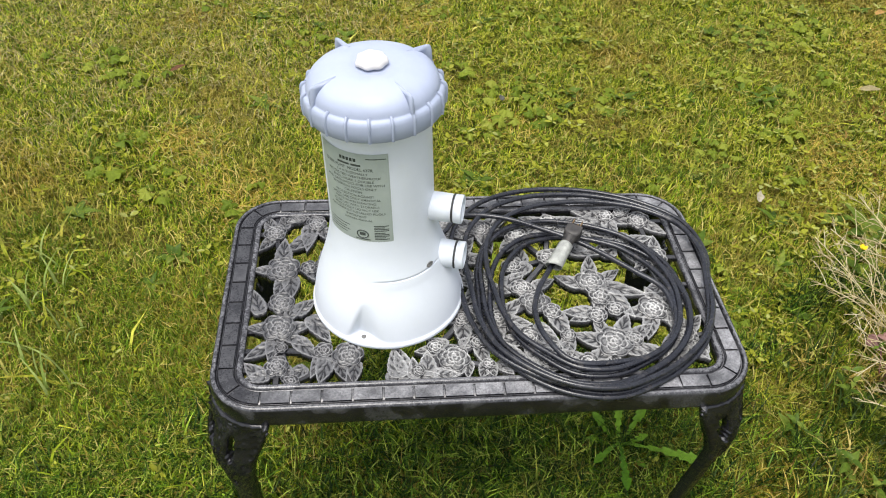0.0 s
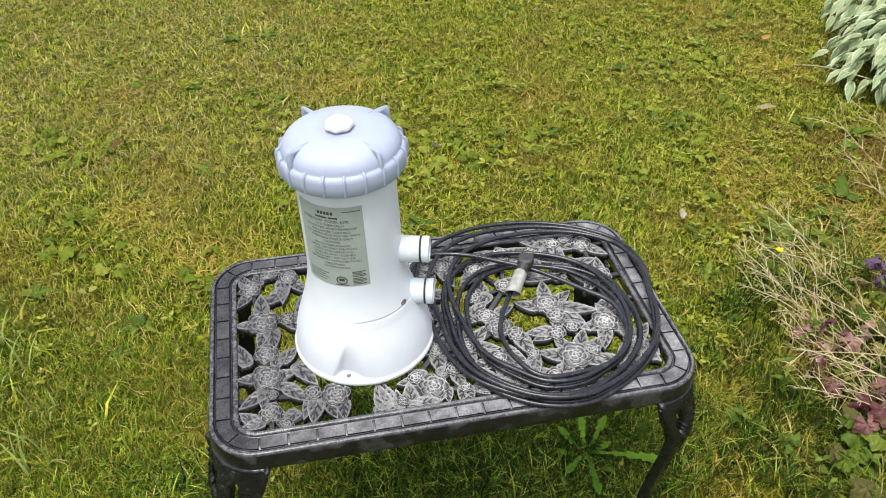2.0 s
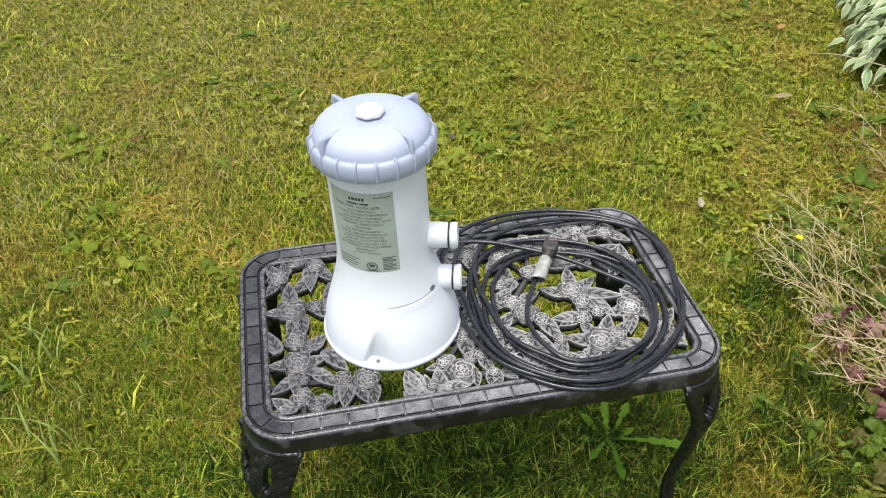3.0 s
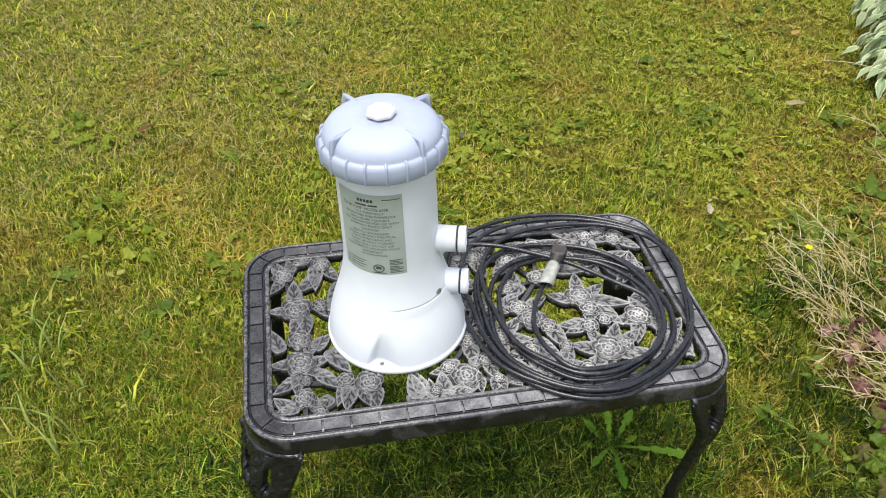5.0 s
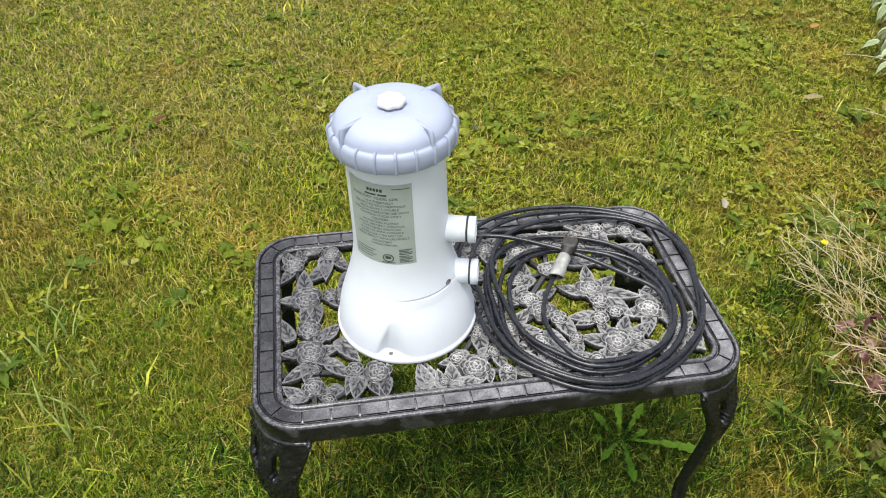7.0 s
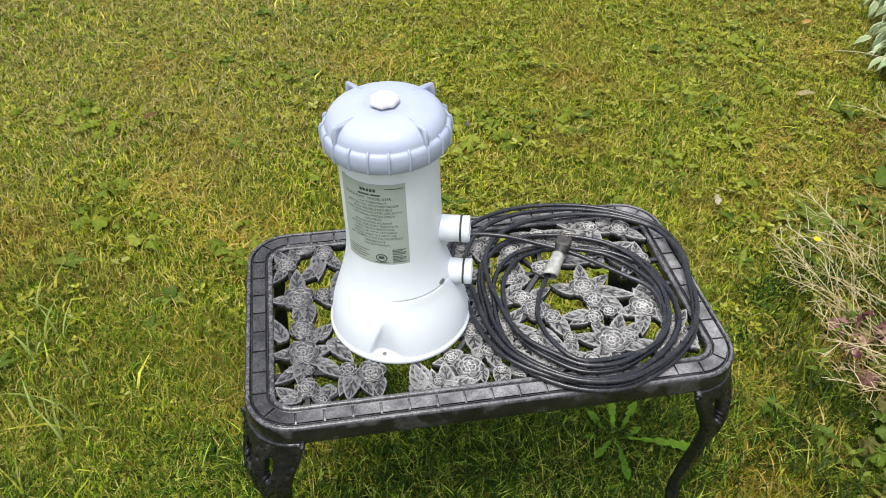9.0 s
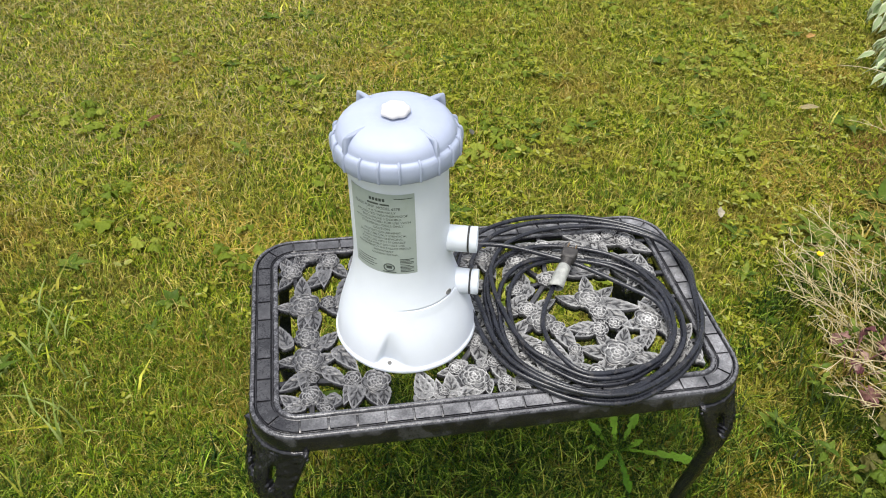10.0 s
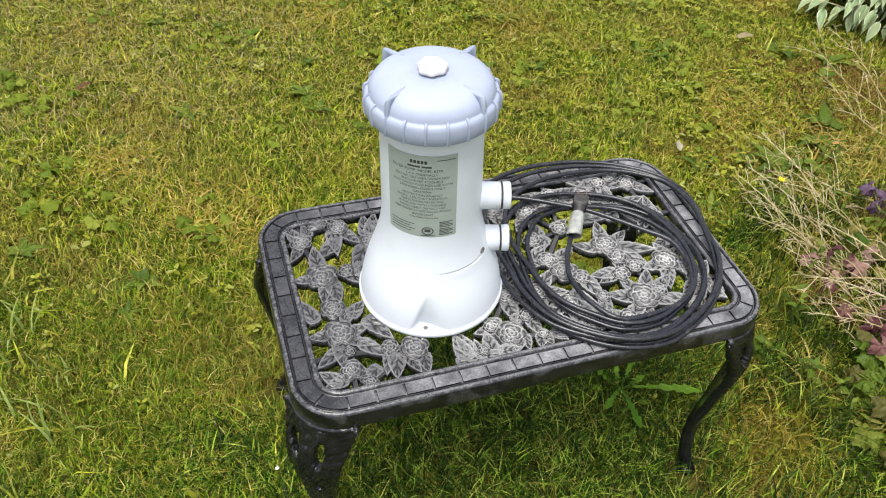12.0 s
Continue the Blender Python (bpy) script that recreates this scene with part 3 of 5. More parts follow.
    leaves_s = ((-0.110, -0.147, 98, 0.038), (-0.103, -0.138, 100, 0.034), (-0.121, -0.153, 10, 0.029), (-0.089, -0.153, 8, 0.027), (-0.091, -0.150, 85, 0.026),
                (-0.074, -0.146, 86, 0.032), (-0.062, -0.110, 178, 0.024), (-0.050, -0.102, 156, 0.022), (-0.033, -0.140, -114, 0.018), (-0.022, -0.136, -102, 0.020),
                (0.001, -0.140, -119, 0.018), (0.007, -0.140, -87, 0.017), (0.020, -0.138, -50, 0.020), (-0.003, -0.109, -77, 0.027), (-0.025, -0.102, 14, 0.025),
                (-0.061, -0.151, -2, 0.024))
    leaves_e = ((0.167, 0.018, 75, 0.036), (0.188, 0.010, 33, 0.026), (0.148, 0.001, 156, 0.032), (0.186, -0.006, -24, 0.052), (0.250, -0.042, 105, 0.030),
                (0.190, -0.020, -68, 0.046), (0.170, -0.030, -96, 0.028), (0.153, -0.054, -179, 0.035), (0.147, -0.062, -172, 0.023), (0.236, -0.055, -178, 0.034),
                (0.236, -0.068, -117, 0.036), (0.206, -0.097, 33, 0.030), (0.189, -0.117, -29, 0.030), (0.168, -0.126, -89, 0.022), (0.156, -0.105, 156, 0.034),
                (0.186, -0.092, 56, 0.034), (0.164, -0.089, 104, 0.028), (0.113, -0.103, -92, 0.028), (0.079, -0.076, -58, 0.035), (0.105, -0.058, -77, 0.038))
    leaves_ne = ((0.080, 0.039, -141, 0.036), (0.075, 0.049, 96, 0.034), (0.064, 0.090, -126, 0.029), (0.166, 0.070, 86, 0.033), (0.205, 0.058, 83, 0.038),
                 (0.280, 0.123, -50, 0.030), (0.105, 0.059, 27, 0.028), (0.088, -0.002, 27, 0.026), (0.149, 0.071, -18, 0.046), (0.048, 0.004, 39, 0.032),
                 (0.252, -0.062, -32, 0.026), (0.254, -0.044, 27, 0.028), (0.282, -0.132, 61, 0.030))
    # openings at (u, v, radius), kept free of ornament
    open_west = ((-0.256, 0.122, 0.010), (-0.298, 0.143, 0.007), (-0.296, 0.083, 0.010), (-0.286, 0.012, 0.010), (-0.236, 0.085, 0.013), (-0.205, 0.146, 0.009),
                 (-0.236, 0.010, 0.012), (-0.298, -0.044, 0.006), (-0.298, -0.084, 0.005), (-0.285, -0.116, 0.009), (-0.226, -0.018, 0.010), (-0.230, -0.118, 0.014),
                 (-0.190, -0.146, 0.008), (-0.140, -0.134, 0.015), (-0.280, -0.154, 0.005), (-0.095, -0.120, 0.009))
    open_east = ((0.130, -0.022, 0.016), (0.231, 0.008, 0.012), (0.216, -0.036, 0.008), (0.186, -0.078, 0.008), (0.222, -0.080, 0.009), (0.140, -0.080, 0.013),
                 (0.094, -0.078, 0.006), (0.134, -0.119, 0.010), (0.228, -0.108, 0.012), (0.110, 0.028, 0.009), (0.150, 0.040, 0.012), (0.190, 0.040, 0.010),
                 (0.030, 0.030, 0.010), (0.000, -0.122, 0.007), (-0.066, -0.130, 0.007), (0.050, 0.075, 0.012), (0.290, -0.150, 0.006), (0.245, 0.110, 0.010))
    openings = open_west + open_east

    def room(u, v):
        """Distance to the edge of the nearest opening."""
        return min(math.hypot(u - a, v - b) - c for a, b, c in openings)

    def leaf_room(u, v, turn, length):
        c, s = math.cos(radians(turn)), math.sin(radians(turn))
        tip = (u + length * c, v + length * s)
        if abs(tip[0]) > 0.306 or abs(tip[1]) > 0.159:
            return -1.0
        return min(room(u + length * f * c, v + length * f * s) for f in (0.25, 0.5, 0.75, 1.0))

    leaves = list(leaves_nw + leaves_sw + leaves_s + leaves_e + leaves_ne)
    gen = random.Random(12)
    for u, v, r in sprays:
        first, count = gen.uniform(0, 360), gen.choice((5, 6))
        for k in range(count):
            turn, length = first + 360 * k / count + gen.uniform(-16, 16), gen.uniform(0.026, 0.038)
            bu, bv = u + 0.78 * r * math.cos(radians(turn)), v + 0.78 * r * math.sin(radians(turn))
            if leaf_room(bu, bv, turn, length) > 0.002:
                leaves.append((bu, bv, turn, length))
    roses = west + middle + east + sprays
    # struts under the ornament that tie it together and to the rim
    bars = set()
    for i, (u, v, r) in enumerate(roses):
        near = sorted((math.hypot(u - a, v - b), k) for k, (a, b, _) in enumerate(roses) if k != i)[:3]
        for d, k in near:
            a, b, _ = roses[k]
            if d < 0.085 and min(room(u + (a - u) * f, v + (b - v) * f) for f in (0.2, 0.35, 0.5, 0.65, 0.8)) > 0.001:
                bars.add(((u, v), (a, b)) if i < k else ((a, b), (u, v)))
        for a, b in ((0.306 * (1 if u > 0 else -1), v), (u, 0.159 * (1 if v > 0 else -1))):
            if math.hypot(a - u, b - v) < 0.055 and min(room(u + (a - u) * f, v + (b - v) * f) for f in (0.3, 0.6, 0.9)) > 0.001:
                bars.add(((u, v), (a, b)))
    for (u, v), (a, b) in sorted(bars):
        bm = bmesh.new()
        d = math.hypot(a - u, b - v)
        bmesh.ops.create_cube(bm, size=1.0, matrix=Matrix.Translation((d / 2, 0, 0)) @ Matrix.Diagonal((d, 0.0085, 0.0080, 1)))
        bmesh.ops.bevel(bm, geom=[e for e in bm.edges if abs(e.verts[0].co.x - e.verts[1].co.x) > 0.5 * d], offset=0.0012, segments=1, affect="EDGES")
        part("strut", bm, WEB, table).matrix_basis = pose(u, v, TABLE_H - 0.0092, 0, 0, math.degrees(math.atan2(b - v, a - u)))
    kinds = [(rose_mesh(r / 1000, s), r) for s, r in enumerate((10, 13, 16, 19, 22, 21, 18, 15, 12))]
    for i, (u, v, r) in enumerate(roses):
        me, base = min(kinds[i % 2::2], key=lambda k: abs(k[1] - r * 1000))
        s = 1.16 * r * 1000 / base
        m = pose(u, v, TABLE_H - 0.0036 + 0.0005 * (i % 3), 0, 0, 47 * i) @ Matrix.Diagonal((s, s, 1, 1))
        # squeezed against the rim where it lies next to it
        tight = min(1.0, (0.1575 - abs(v)) / (0.95 * r))
        if tight < 1.0:
            m = Matrix.Translation((u, v, 0)) @ Matrix.Diagonal((1.1, max(0.35, tight), 1, 1)) @ Matrix.Translation((-u, -v, 0)) @ m
        mesh_part("rose", me, RELIEF, table, "", m)
    plates = [leaf_plate_mesh(0.036, w, 50 + k) for k, w in enumerate((0.0190, 0.0205, 0.0180, 0.0220, 0.0200))]
    for i, (u, v, turn, length) in enumerate(leaves):
        s = length / 0.036
        m = pose(u, v, TABLE_H - 0.0050 - 0.0004 * (i % 4), 0, 0, turn) @ pose(-0.006, 0, 0) @ Matrix.Diagonal((s * 1.12 + 0.17, 0.50 + 0.50 * s, 1, 1))
        mesh_part("leaf", plates[i % 5], RELIEF, table, "", m)


build_lattice()


def build_leg(sx, sy):
    """A cast cabriole leg: a pierced bracket hugging the corner, tapering to a thin shank and a turned-out foot."""
    top = TABLE_H - 0.030
    rows, cols = 120, 38
    holes = ((0.885, -0.52, 0.060, 0.20), (0.875, 0.30, 0.062, 0.16), (0.72, -0.30, 0.040, 0.12), (0.70, 0.28, 0.045, 0.13))

    def wrap(w):
        # how far the table's rounded corner falls back at w from its middle
        w = min(abs(w), TABLE_R * 0.72)
        return TABLE_R - math.sqrt(TABLE_R ** 2 - w * w)

    def size(t):
        width = 0.0185 + 0.0935 * max(0.0, (t - 0.30) / 0.70) ** 1.2 + 0.010 * math.exp(-(t / 0.06) ** 2)
        thick = 0.017 - 0.007 * max(0.0, (t - 0.50) / 0.5)
        out = -0.012 + 0.012 * math.exp(-((t - 0.80) / 0.13) ** 2) - 0.010 * math.exp(-((t - 0.32) / 0.17) ** 2) + 0.022 * math.exp(-(t / 0.10) ** 2) + 0.007 * min(1.0, (1.0 - t) / 0.14)
        return width, thick, out

    bm = bmesh.new()
    front, back = {}, {}
    for i in range(rows + 1):
        t = i / rows
        width, thick, out = size(t)
        ornate = min(1.0, max(0.0, (t - 0.35) * 3))
        for j in range(cols + 1):
            s = 2 * j / cols - 1
            w = s * width / 2
            fall = wrap(w) + (1 - ornate) * (1 - math.sqrt(max(0.0, 1 - 0.9 * s * s))) * 0.010
            swirl = 0.55 * noise.noise((w * 140 + 9 * sx, t * 52, 2.0 * sy)) + 0.45 * noise.noise((w * 270, t * 105 + 5 * sx, 4.0 * sy))
            relief = ornate * 0.0042 * (1 - abs(swirl) * 3.2) + 0.0016 * math.exp(-(s / 0.18) ** 2) * (1 - ornate)
            edge = 0.0018 * ornate * math.exp(-((abs(s) - 0.95) / 0.08) ** 2)
            front[i, j] = bm.verts.new((out - fall + relief + edge, w, -0.012 + t * (top + 0.012)))
            back[i, j] = bm.verts.new((out - fall - thick * (1 - 0.3 * s * s), w * 0.94, -0.012 + t * (top + 0.012)))

    def solid(i, j):
        if not (0 <= i < rows and 0 <= j < cols):
            return False
        t, s = (i + 0.5) / rows, 2 * (j + 0.5) / cols - 1
        return all(((t - a) / c) ** 2 + ((s - b) / d) ** 2 > 1 for a, b, c, d in holes)

    for i in range(rows):
        for j in range(cols):
            if not solid(i, j):
                continue
            bm.faces.new((front[i, j], front[i, j + 1], front[i + 1, j + 1], front[i + 1, j]))
            bm.faces.new((back[i, j], back[i + 1, j], back[i + 1, j + 1], back[i, j + 1]))
            for (di, dj), (p, q) in {(-1, 0): ((i, j), (i, j + 1)), (1, 0): ((i + 1, j + 1), (i + 1, j)),
                                     (0, -1): ((i + 1, j), (i, j)), (0, 1): ((i, j + 1), (i + 1, j + 1))}.items():
                if not solid(i + di, j + dj):
                    bm.faces.new((front[p], back[p], back[q], front[q]))
    bmesh.ops.delete(bm, geom=[v for v in bm.verts if not v.link_faces], context="VERTS")
    bmesh.ops.recalc_face_normals(bm, faces=bm.faces)
    smooth_bm(bm)
    leg = part("leg", bm, LEG_IRON, table)
    leg.matrix_basis = pose(sx * (TABLE_W / 2 - 0.0125), sy * (TABLE_D / 2 - 0.0125), 0.0, 0, 0, math.degrees(math.atan2(sy, sx)))
    foot = part("foot", lathe(((0.010, -0.022), (0.0160, -0.020), (0.0172, -0.010), (0.0160, 0.002), (0.0120, 0.014)), 20), LEG_IRON, leg)
    foot.matrix_basis = pose(-0.003, 0, 0)
    # two thin mouldings below the apron
    half = 0.0550
    for drop, stand in ((0.004, 0.0012), (0.011, 0.0020)):
        pts = [(-0.012 - wrap(half * k / 10) + stand, half * k / 10, top - drop) for k in range(-10, 11)]
        part("moulding", tube(pts, 0.0022, 8), IRON, leg)
    return leg


for sx in (-1, 1):
    for sy in (-1, 1):
        build_leg(sx, sy)

# ---- filter pump ----
pump = thing("filter_pump", pose(-0.0605, -0.036, TABLE_H + 0.0005, 0, -2.4, 0), "white plastic pool filter pump with a lilac cap", "pump")
POCKETS = [radians(251), radians(71)]


def glide_radius(rows, steps):
    return [(p.x, p.y) for p in glide([(a, b, 0) for a, b in rows], steps)]


SEAM_Z = 0.0962


def build_housing():
    """Base and housing in one moulding: a thick lip, a bell, screw pockets and an open seam round part of the front."""
    profile = [(0.098, 0.0), (0.1012, 0.0008), (0.1020, 0.003), (0.1020, 0.0066), (0.1008, 0.0082), (0.0998, 0.0090)]
    bell = glide_radius(((0.0105, 0.0993), (0.022, 0.0978), (0.036, 0.0952), (0.050, 0.0917), (0.064, 0.0873), (0.078, 0.0825), (0.092, 0.0778), (0.106, 0.0735), (0.120, 0.0699),
                         (0.134, 0.0672), (0.148, 0.0654), (0.165, 0.0645), (0.200, 0.0641), (0.250, 0.0635), (0.308, 0.0628)), 4)
    rows = sorted({round(z, 5): r for z, r in bell}.items())
    for dz in (-0.0011, -0.0004, 0.0002, 0.0009):
        z = SEAM_Z + dz
        below = max(row for row in rows if row[0] <= z)
        above = min(row for row in rows if row[0] > z)
        rows = sorted(rows + [(z, below[1] + (above[1] - below[1]) * (z - below[0]) / (above[0] - below[0]))])
    profile += [(r, z) for z, r in rows]

    def warp(a, r, z):
        for mid in POCKETS:
            d = (a - mid + math.pi) % (2 * math.pi) - math.pi
            if 0.0085 < z < 0.066:
                up = (z - 0.0085) / 0.0575
                side = 1 / (1 + math.exp((-d - 0.175 * (1 - up)) / 0.012)) / (1 + math.exp((d - 0.10 - 0.06 * (1 - up)) / 0.055))
                r -= side * 0.015 * (1 - up) * min(1.0, (z - 0.0085) / 0.0036)
        if abs(z - SEAM_Z) < 0.00045:
            turn = math.degrees(a) % 360
            r -= 0.0011 * min(1.0, max(0.0, (turn - 258) / 14)) * min(1.0, max(0.0, (335 - turn) / 10))
        elif SEAM_Z - 0.008 < z < SEAM_Z:
            turn = math.degrees(a) % 360
            r += 0.0006 * min(1.0, max(0.0, (turn - 264) / 14)) * min(1.0, max(0.0, (335 - turn) / 10))
        return r, z

    return lathe(profile, 288, warp, True, True)


part("housing", build_housing(), WHITE, pump, "white flared base and cylindrical housing")
for mid in POCKETS:
    # a dark button for the hole, its shade put into the colour
    hole = part("screw_hole", lathe(((0.0016, 0.0), (0.0030, 0.0004), (0.0032, 0.0010), (0.0024, 0.0012)), 16), HOLE_SHADE, pump)
    hole.matrix_basis = pose(0.0925 * math.cos(mid), 0.0925 * math.sin(mid), 0.0104)


# the shadow in the notch at the seam's end, as grey colour
notch = part("seam_catch", lathe(((0.0050, -0.002), (0.0056, 0.0006), (0.0044, 0.0016), (0.0030, 0.0004), (0.0010, 0.0002)), 20), HOLE_SHADE, pump, "small notch at the end of the seam, its shadow as grey")
notch.matrix_basis = pose(0.0752 * math.cos(radians(-41.5)), 0.0752 * math.sin(radians(-41.5)), 0.1005, 0, 72, -41.5) @ Matrix.Diagonal((0.6, 1.0, 1, 1))


def build_cap():
    outer = [(0.0640, 0.3032), (0.0772, 0.3035), (0.0784, 0.3052), (0.0790, 0.3150), (0.0787, 0.3222), (0.0776, 0.3260), (0.0758, 0.3282), (0.0742, 0.3288)]
    dome = [(r, z) for r, z in glide_radius(((0.0733, 0.3297), (0.0712, 0.3362), (0.0668, 0.3424), (0.0600, 0.3474), (0.0510, 0.3508), (0.0425, 0.3529), (0.0350, 0.3537), (0.0260, 0.3528), (0.0190, 0.3512), (0.004, 0.3506)), 5)]
    cap = part("cap", lathe(outer + dome, 120, None, True, True), LILAC, pump, "domed lilac screw cap")
    for k in range(20):
        bm = bmesh.new()
        path = ((0.0786, 0.3042), (0.0793, 0.3095), (0.0797, 0.3150), (0.0796, 0.3222), (0.0788, 0.3272), (0.0766, 0.3304), (0.0728, 0.3322))
        left = [bm.verts.new((r + 0.0006, -0.0015, z)) for r, z in path]
        mid = [bm.verts.new((r + 0.0017, 0.0, z + 0.0004)) for r, z in path]
        right = [bm.verts.new((r + 0.0006, 0.0015, z)) for r, z in path]
        deep = [[bm.verts.new((r - 0.002, y, z)) for r, z in path] for y in (-0.0017, 0.0017)]
        for rail in ((deep[0], left), (left, mid), (mid, right), (right, deep[1])):
            for i in range(len(path) - 1):
                bm.faces.new((rail[0][i], rail[1][i], rail[1][i + 1], rail[0][i + 1]))
        bmesh.ops.recalc_face_normals(bm, faces=bm.faces)
        rib = part("grip_rib", smooth_bm(bm), LILAC, cap)
        rib.matrix_basis = pose(0, 0, 0, 0, 0, 304 + 18 * k)
    for k in range(4):
        # a wedge-shaped lug: low on the dome, standing out as an ear above the skirt
        bm = bmesh.new()
        outline = [(r, z) for r, z in glide_radius(((0.044, 0.3528), (0.054, 0.3530), (0.064, 0.3526), (0.0720, 0.3516), (0.0764, 0.3490), (0.0780, 0.3400), (0.0784, 0.3290), (0.0803, 0.3225), (0.0806, 0.3150), (0.0800, 0.3055)), 4)]
        outline += [(0.0770, 0.3055), (0.0735, 0.3235), (0.0690, 0.3350), (0.0600, 0.3440), (0.048, 0.3500)]
        sides = []
        for y in (-0.0040, 0.0040):
            sides.append([bm.verts.new((r, y * (0.24 + 0.22 * min(1.0, (0.355 - z) / 0.028)), z)) for r, z in outline])
        n = len(outline)
        bm.faces.new(sides[0])
        bm.faces.new(sides[1][::-1])
        for i in range(n):
            bm.faces.new((sides[0][i], sides[1][i], sides[1][(i + 1) % n], sides[0][(i + 1) % n]))
        bmesh.ops.recalc_face_normals(bm, faces=bm.faces)
        bmesh.ops.bevel(bm, geom=[e for e in bm.edges if len(e.link_faces) == 2 and e.calc_face_angle(0) > 0.7], offset=0.0006, segments=2, affect="EDGES")
        lug = part("lug", smooth_bm(bm), LILAC, cap)
        lug.matrix_basis = pose(0, 0, 0, 0, 0, 304 + 90 * k)
    knob_profile = ((0.0105, 0.3500), (0.0112, 0.3528), (0.0158, 0.3534), (0.0172, 0.3544), (0.0170, 0.3572), (0.0160, 0.3598), (0.0136, 0.3612), (0.0095, 0.3608), (0.003, 0.3605))
    part("vent_knob", lathe(knob_profile, 72, lambda a, r, z: (r * (1 + (0.055 * math.cos(7 * a + 0.4) + 0.025 * math.cos(3 * a + 1.0)) * min(1, r / 0.015)), z), True, True), KNOB, pump,
         "white scalloped air vent knob")


build_cap()


def build_outlet(z, turn, longer):
    """A hose port pointing out of the housing, with a black ring near its mouth."""
    tubular = lathe(((0.0182, 0.050), (0.0180, 0.0700), (0.0176, 0.0860), (0.0168, 0.0868), (0.0168, 0.0892), (0.0178, 0.0900), (0.0180, 0.0985), (0.0172, 0.0995),
                     (0.0142, 0.0995), (0.0138, 0.0985), (0.0136, 0.0700)), 40, None, False, True)
    port = part("hose_port", tubular, WHITE, pump, "white hose port")
    port.matrix_basis = pose(0, 0, z, 0, 90, turn) @ pose(0, 0, longer)
    pts = [(0.0172 * math.cos(a), 0.0172 * math.sin(a), 0.0880) for a in [2 * math.pi * k / 40 for k in range(40)]]
    part("sealing_ring", tube(pts, 0.0013, 8, True), RING_BLACK, port, "black rubber ring")


build_outlet(0.166, -14, 0.002)
build_outlet(0.090, -14, 0.005)


# ---- the label on the housing ----
LABEL_A, LABEL_B, LABEL_R = radians(203), radians(283), 0.0650


def on_housing(u, v, lift=0.0):
    """u: 0 to 1 across the label, v: metres above the table."""
    a = LABEL_A + (LABEL_B - LABEL_A) * u
    r = LABEL_R + lift - 0.0011 * (v - 0.154) / 0.133
    return (r * math.cos(a), r * math.sin(a), v)


def curved_strip(u0, u1, v0, v1, lift):
    bm = bmesh.new()
    n = max(2, int((u1 - u0) * 30))
    lo = [bm.verts.new(on_housing(u0 + (u1 - u0) * k / n, v0, lift)) for k in range(n + 1)]
    hi = [bm.verts.new(on_housing(u0 + (u1 - u0) * k / n, v1, lift)) for k in range(n + 1)]
    for k in range(n):
        bm.faces.new((lo[k], lo[k + 1], hi[k + 1], hi[k]))
    return smooth_bm(bm)


LABEL_LO, LABEL_HI = 0.1535, 0.2795
label = part("label", curved_strip(0, 1, LABEL_LO, LABEL_HI, 0.0), PAPER, pump, "grey-green printed label")
LABEL_W = LABEL_R * (LABEL_B - LABEL_A)


def lettering(text, u, v, size, stretch=1.0, centre=True, ink=INK):
    """One line of print, wrapped round the housing. v: its base line below the label's top."""
    curve = bpy.data.curves.new("line", "FONT")
    curve.body, curve.size = text, size
    curve.align_x = "CENTER" if centre else "LEFT"
    ob = new("line", curve)
    me = bpy.data.meshes.new_from_object(ob.evaluated_get(bpy.context.evaluated_depsgraph_get()))
    bpy.data.objects.remove(ob)
    for p in me.vertices:
        p.co = on_housing(u + p.co.x * stretch / LABEL_W, LABEL_HI - v + p.co.y, 0.0004)
    me.materials.clear()
    mesh_part("print_line", me, ink, label)


def print_bar(u0, u1, v, height, ink=INK):
    part("print_bar", curved_strip(u0, u1, LABEL_HI - v, LABEL_HI - v + height, 0.0004), ink, label)


for k in range(5):
    print_bar(0.365 + 0.048 * k, 0.400 + 0.048 * k, 0.0115, 0.0044)
print_bar(0.33, 0.50, 0.0172, 0.0026, FAINT_INK)
print_bar(0.52, 0.65, 0.0172, 0.0026, FAINT_INK)
lettering("FILTER PUMP  MODEL 637R", 0.45, 0.0232, 0.0056, 0.95)
print_bar(0.72, 0.97, 0.0068, 0.0010, FAINT_INK)
LINES = ("1.4 A THERMALLY", "PROTECTED WEATHERPROOF", "ENCLOSURE 3 DOUBLE", "AND GROUNDED FOR USE WITH", "SWIMMING POOLS ONLY")
for k, text in enumerate(LINES):
    lettering(text, 0.52, 0.0287 + 0.0051 * k, 0.0046, 1.08, True, FAINT_INK)
lettering("CAUTION", 0.52, 0.0545, 0.0046, 1.08)
LINES = ("PROTECTION AGAINST", "SHOCK, USE ONLY IDENTICAL", "PARTS WHEN SERVICING", "IS FOR USE WITH STORABLE", "POOLS ONLY DO NOT USE", "PERMANENTLY INSTALLED POOLS")
for k, text in enumerate(LINES):
    lettering(text, 0.52, 0.0598 + 0.0050 * k, 0.0044, 1.06, True, FAINT_INK)
lettering("IMPORTANT", 0.53, 0.0902, 0.0043, 1.1)
lettering("OWNERS MANUAL", 0.55, 0.0950, 0.0039, 1.08, True, FAINT_INK)
part("pale_block", curved_strip(0.02, 0.98, LABEL_LO + 0.0015, LABEL_LO + 0.0235, 0.0002), PALE_PAPER, label)
for k in range(4):
    print_bar(0.06, 0.42 - 0.05 * (k % 2), 0.1065 + 0.0040 * k, 0.0011, FAINT_INK)
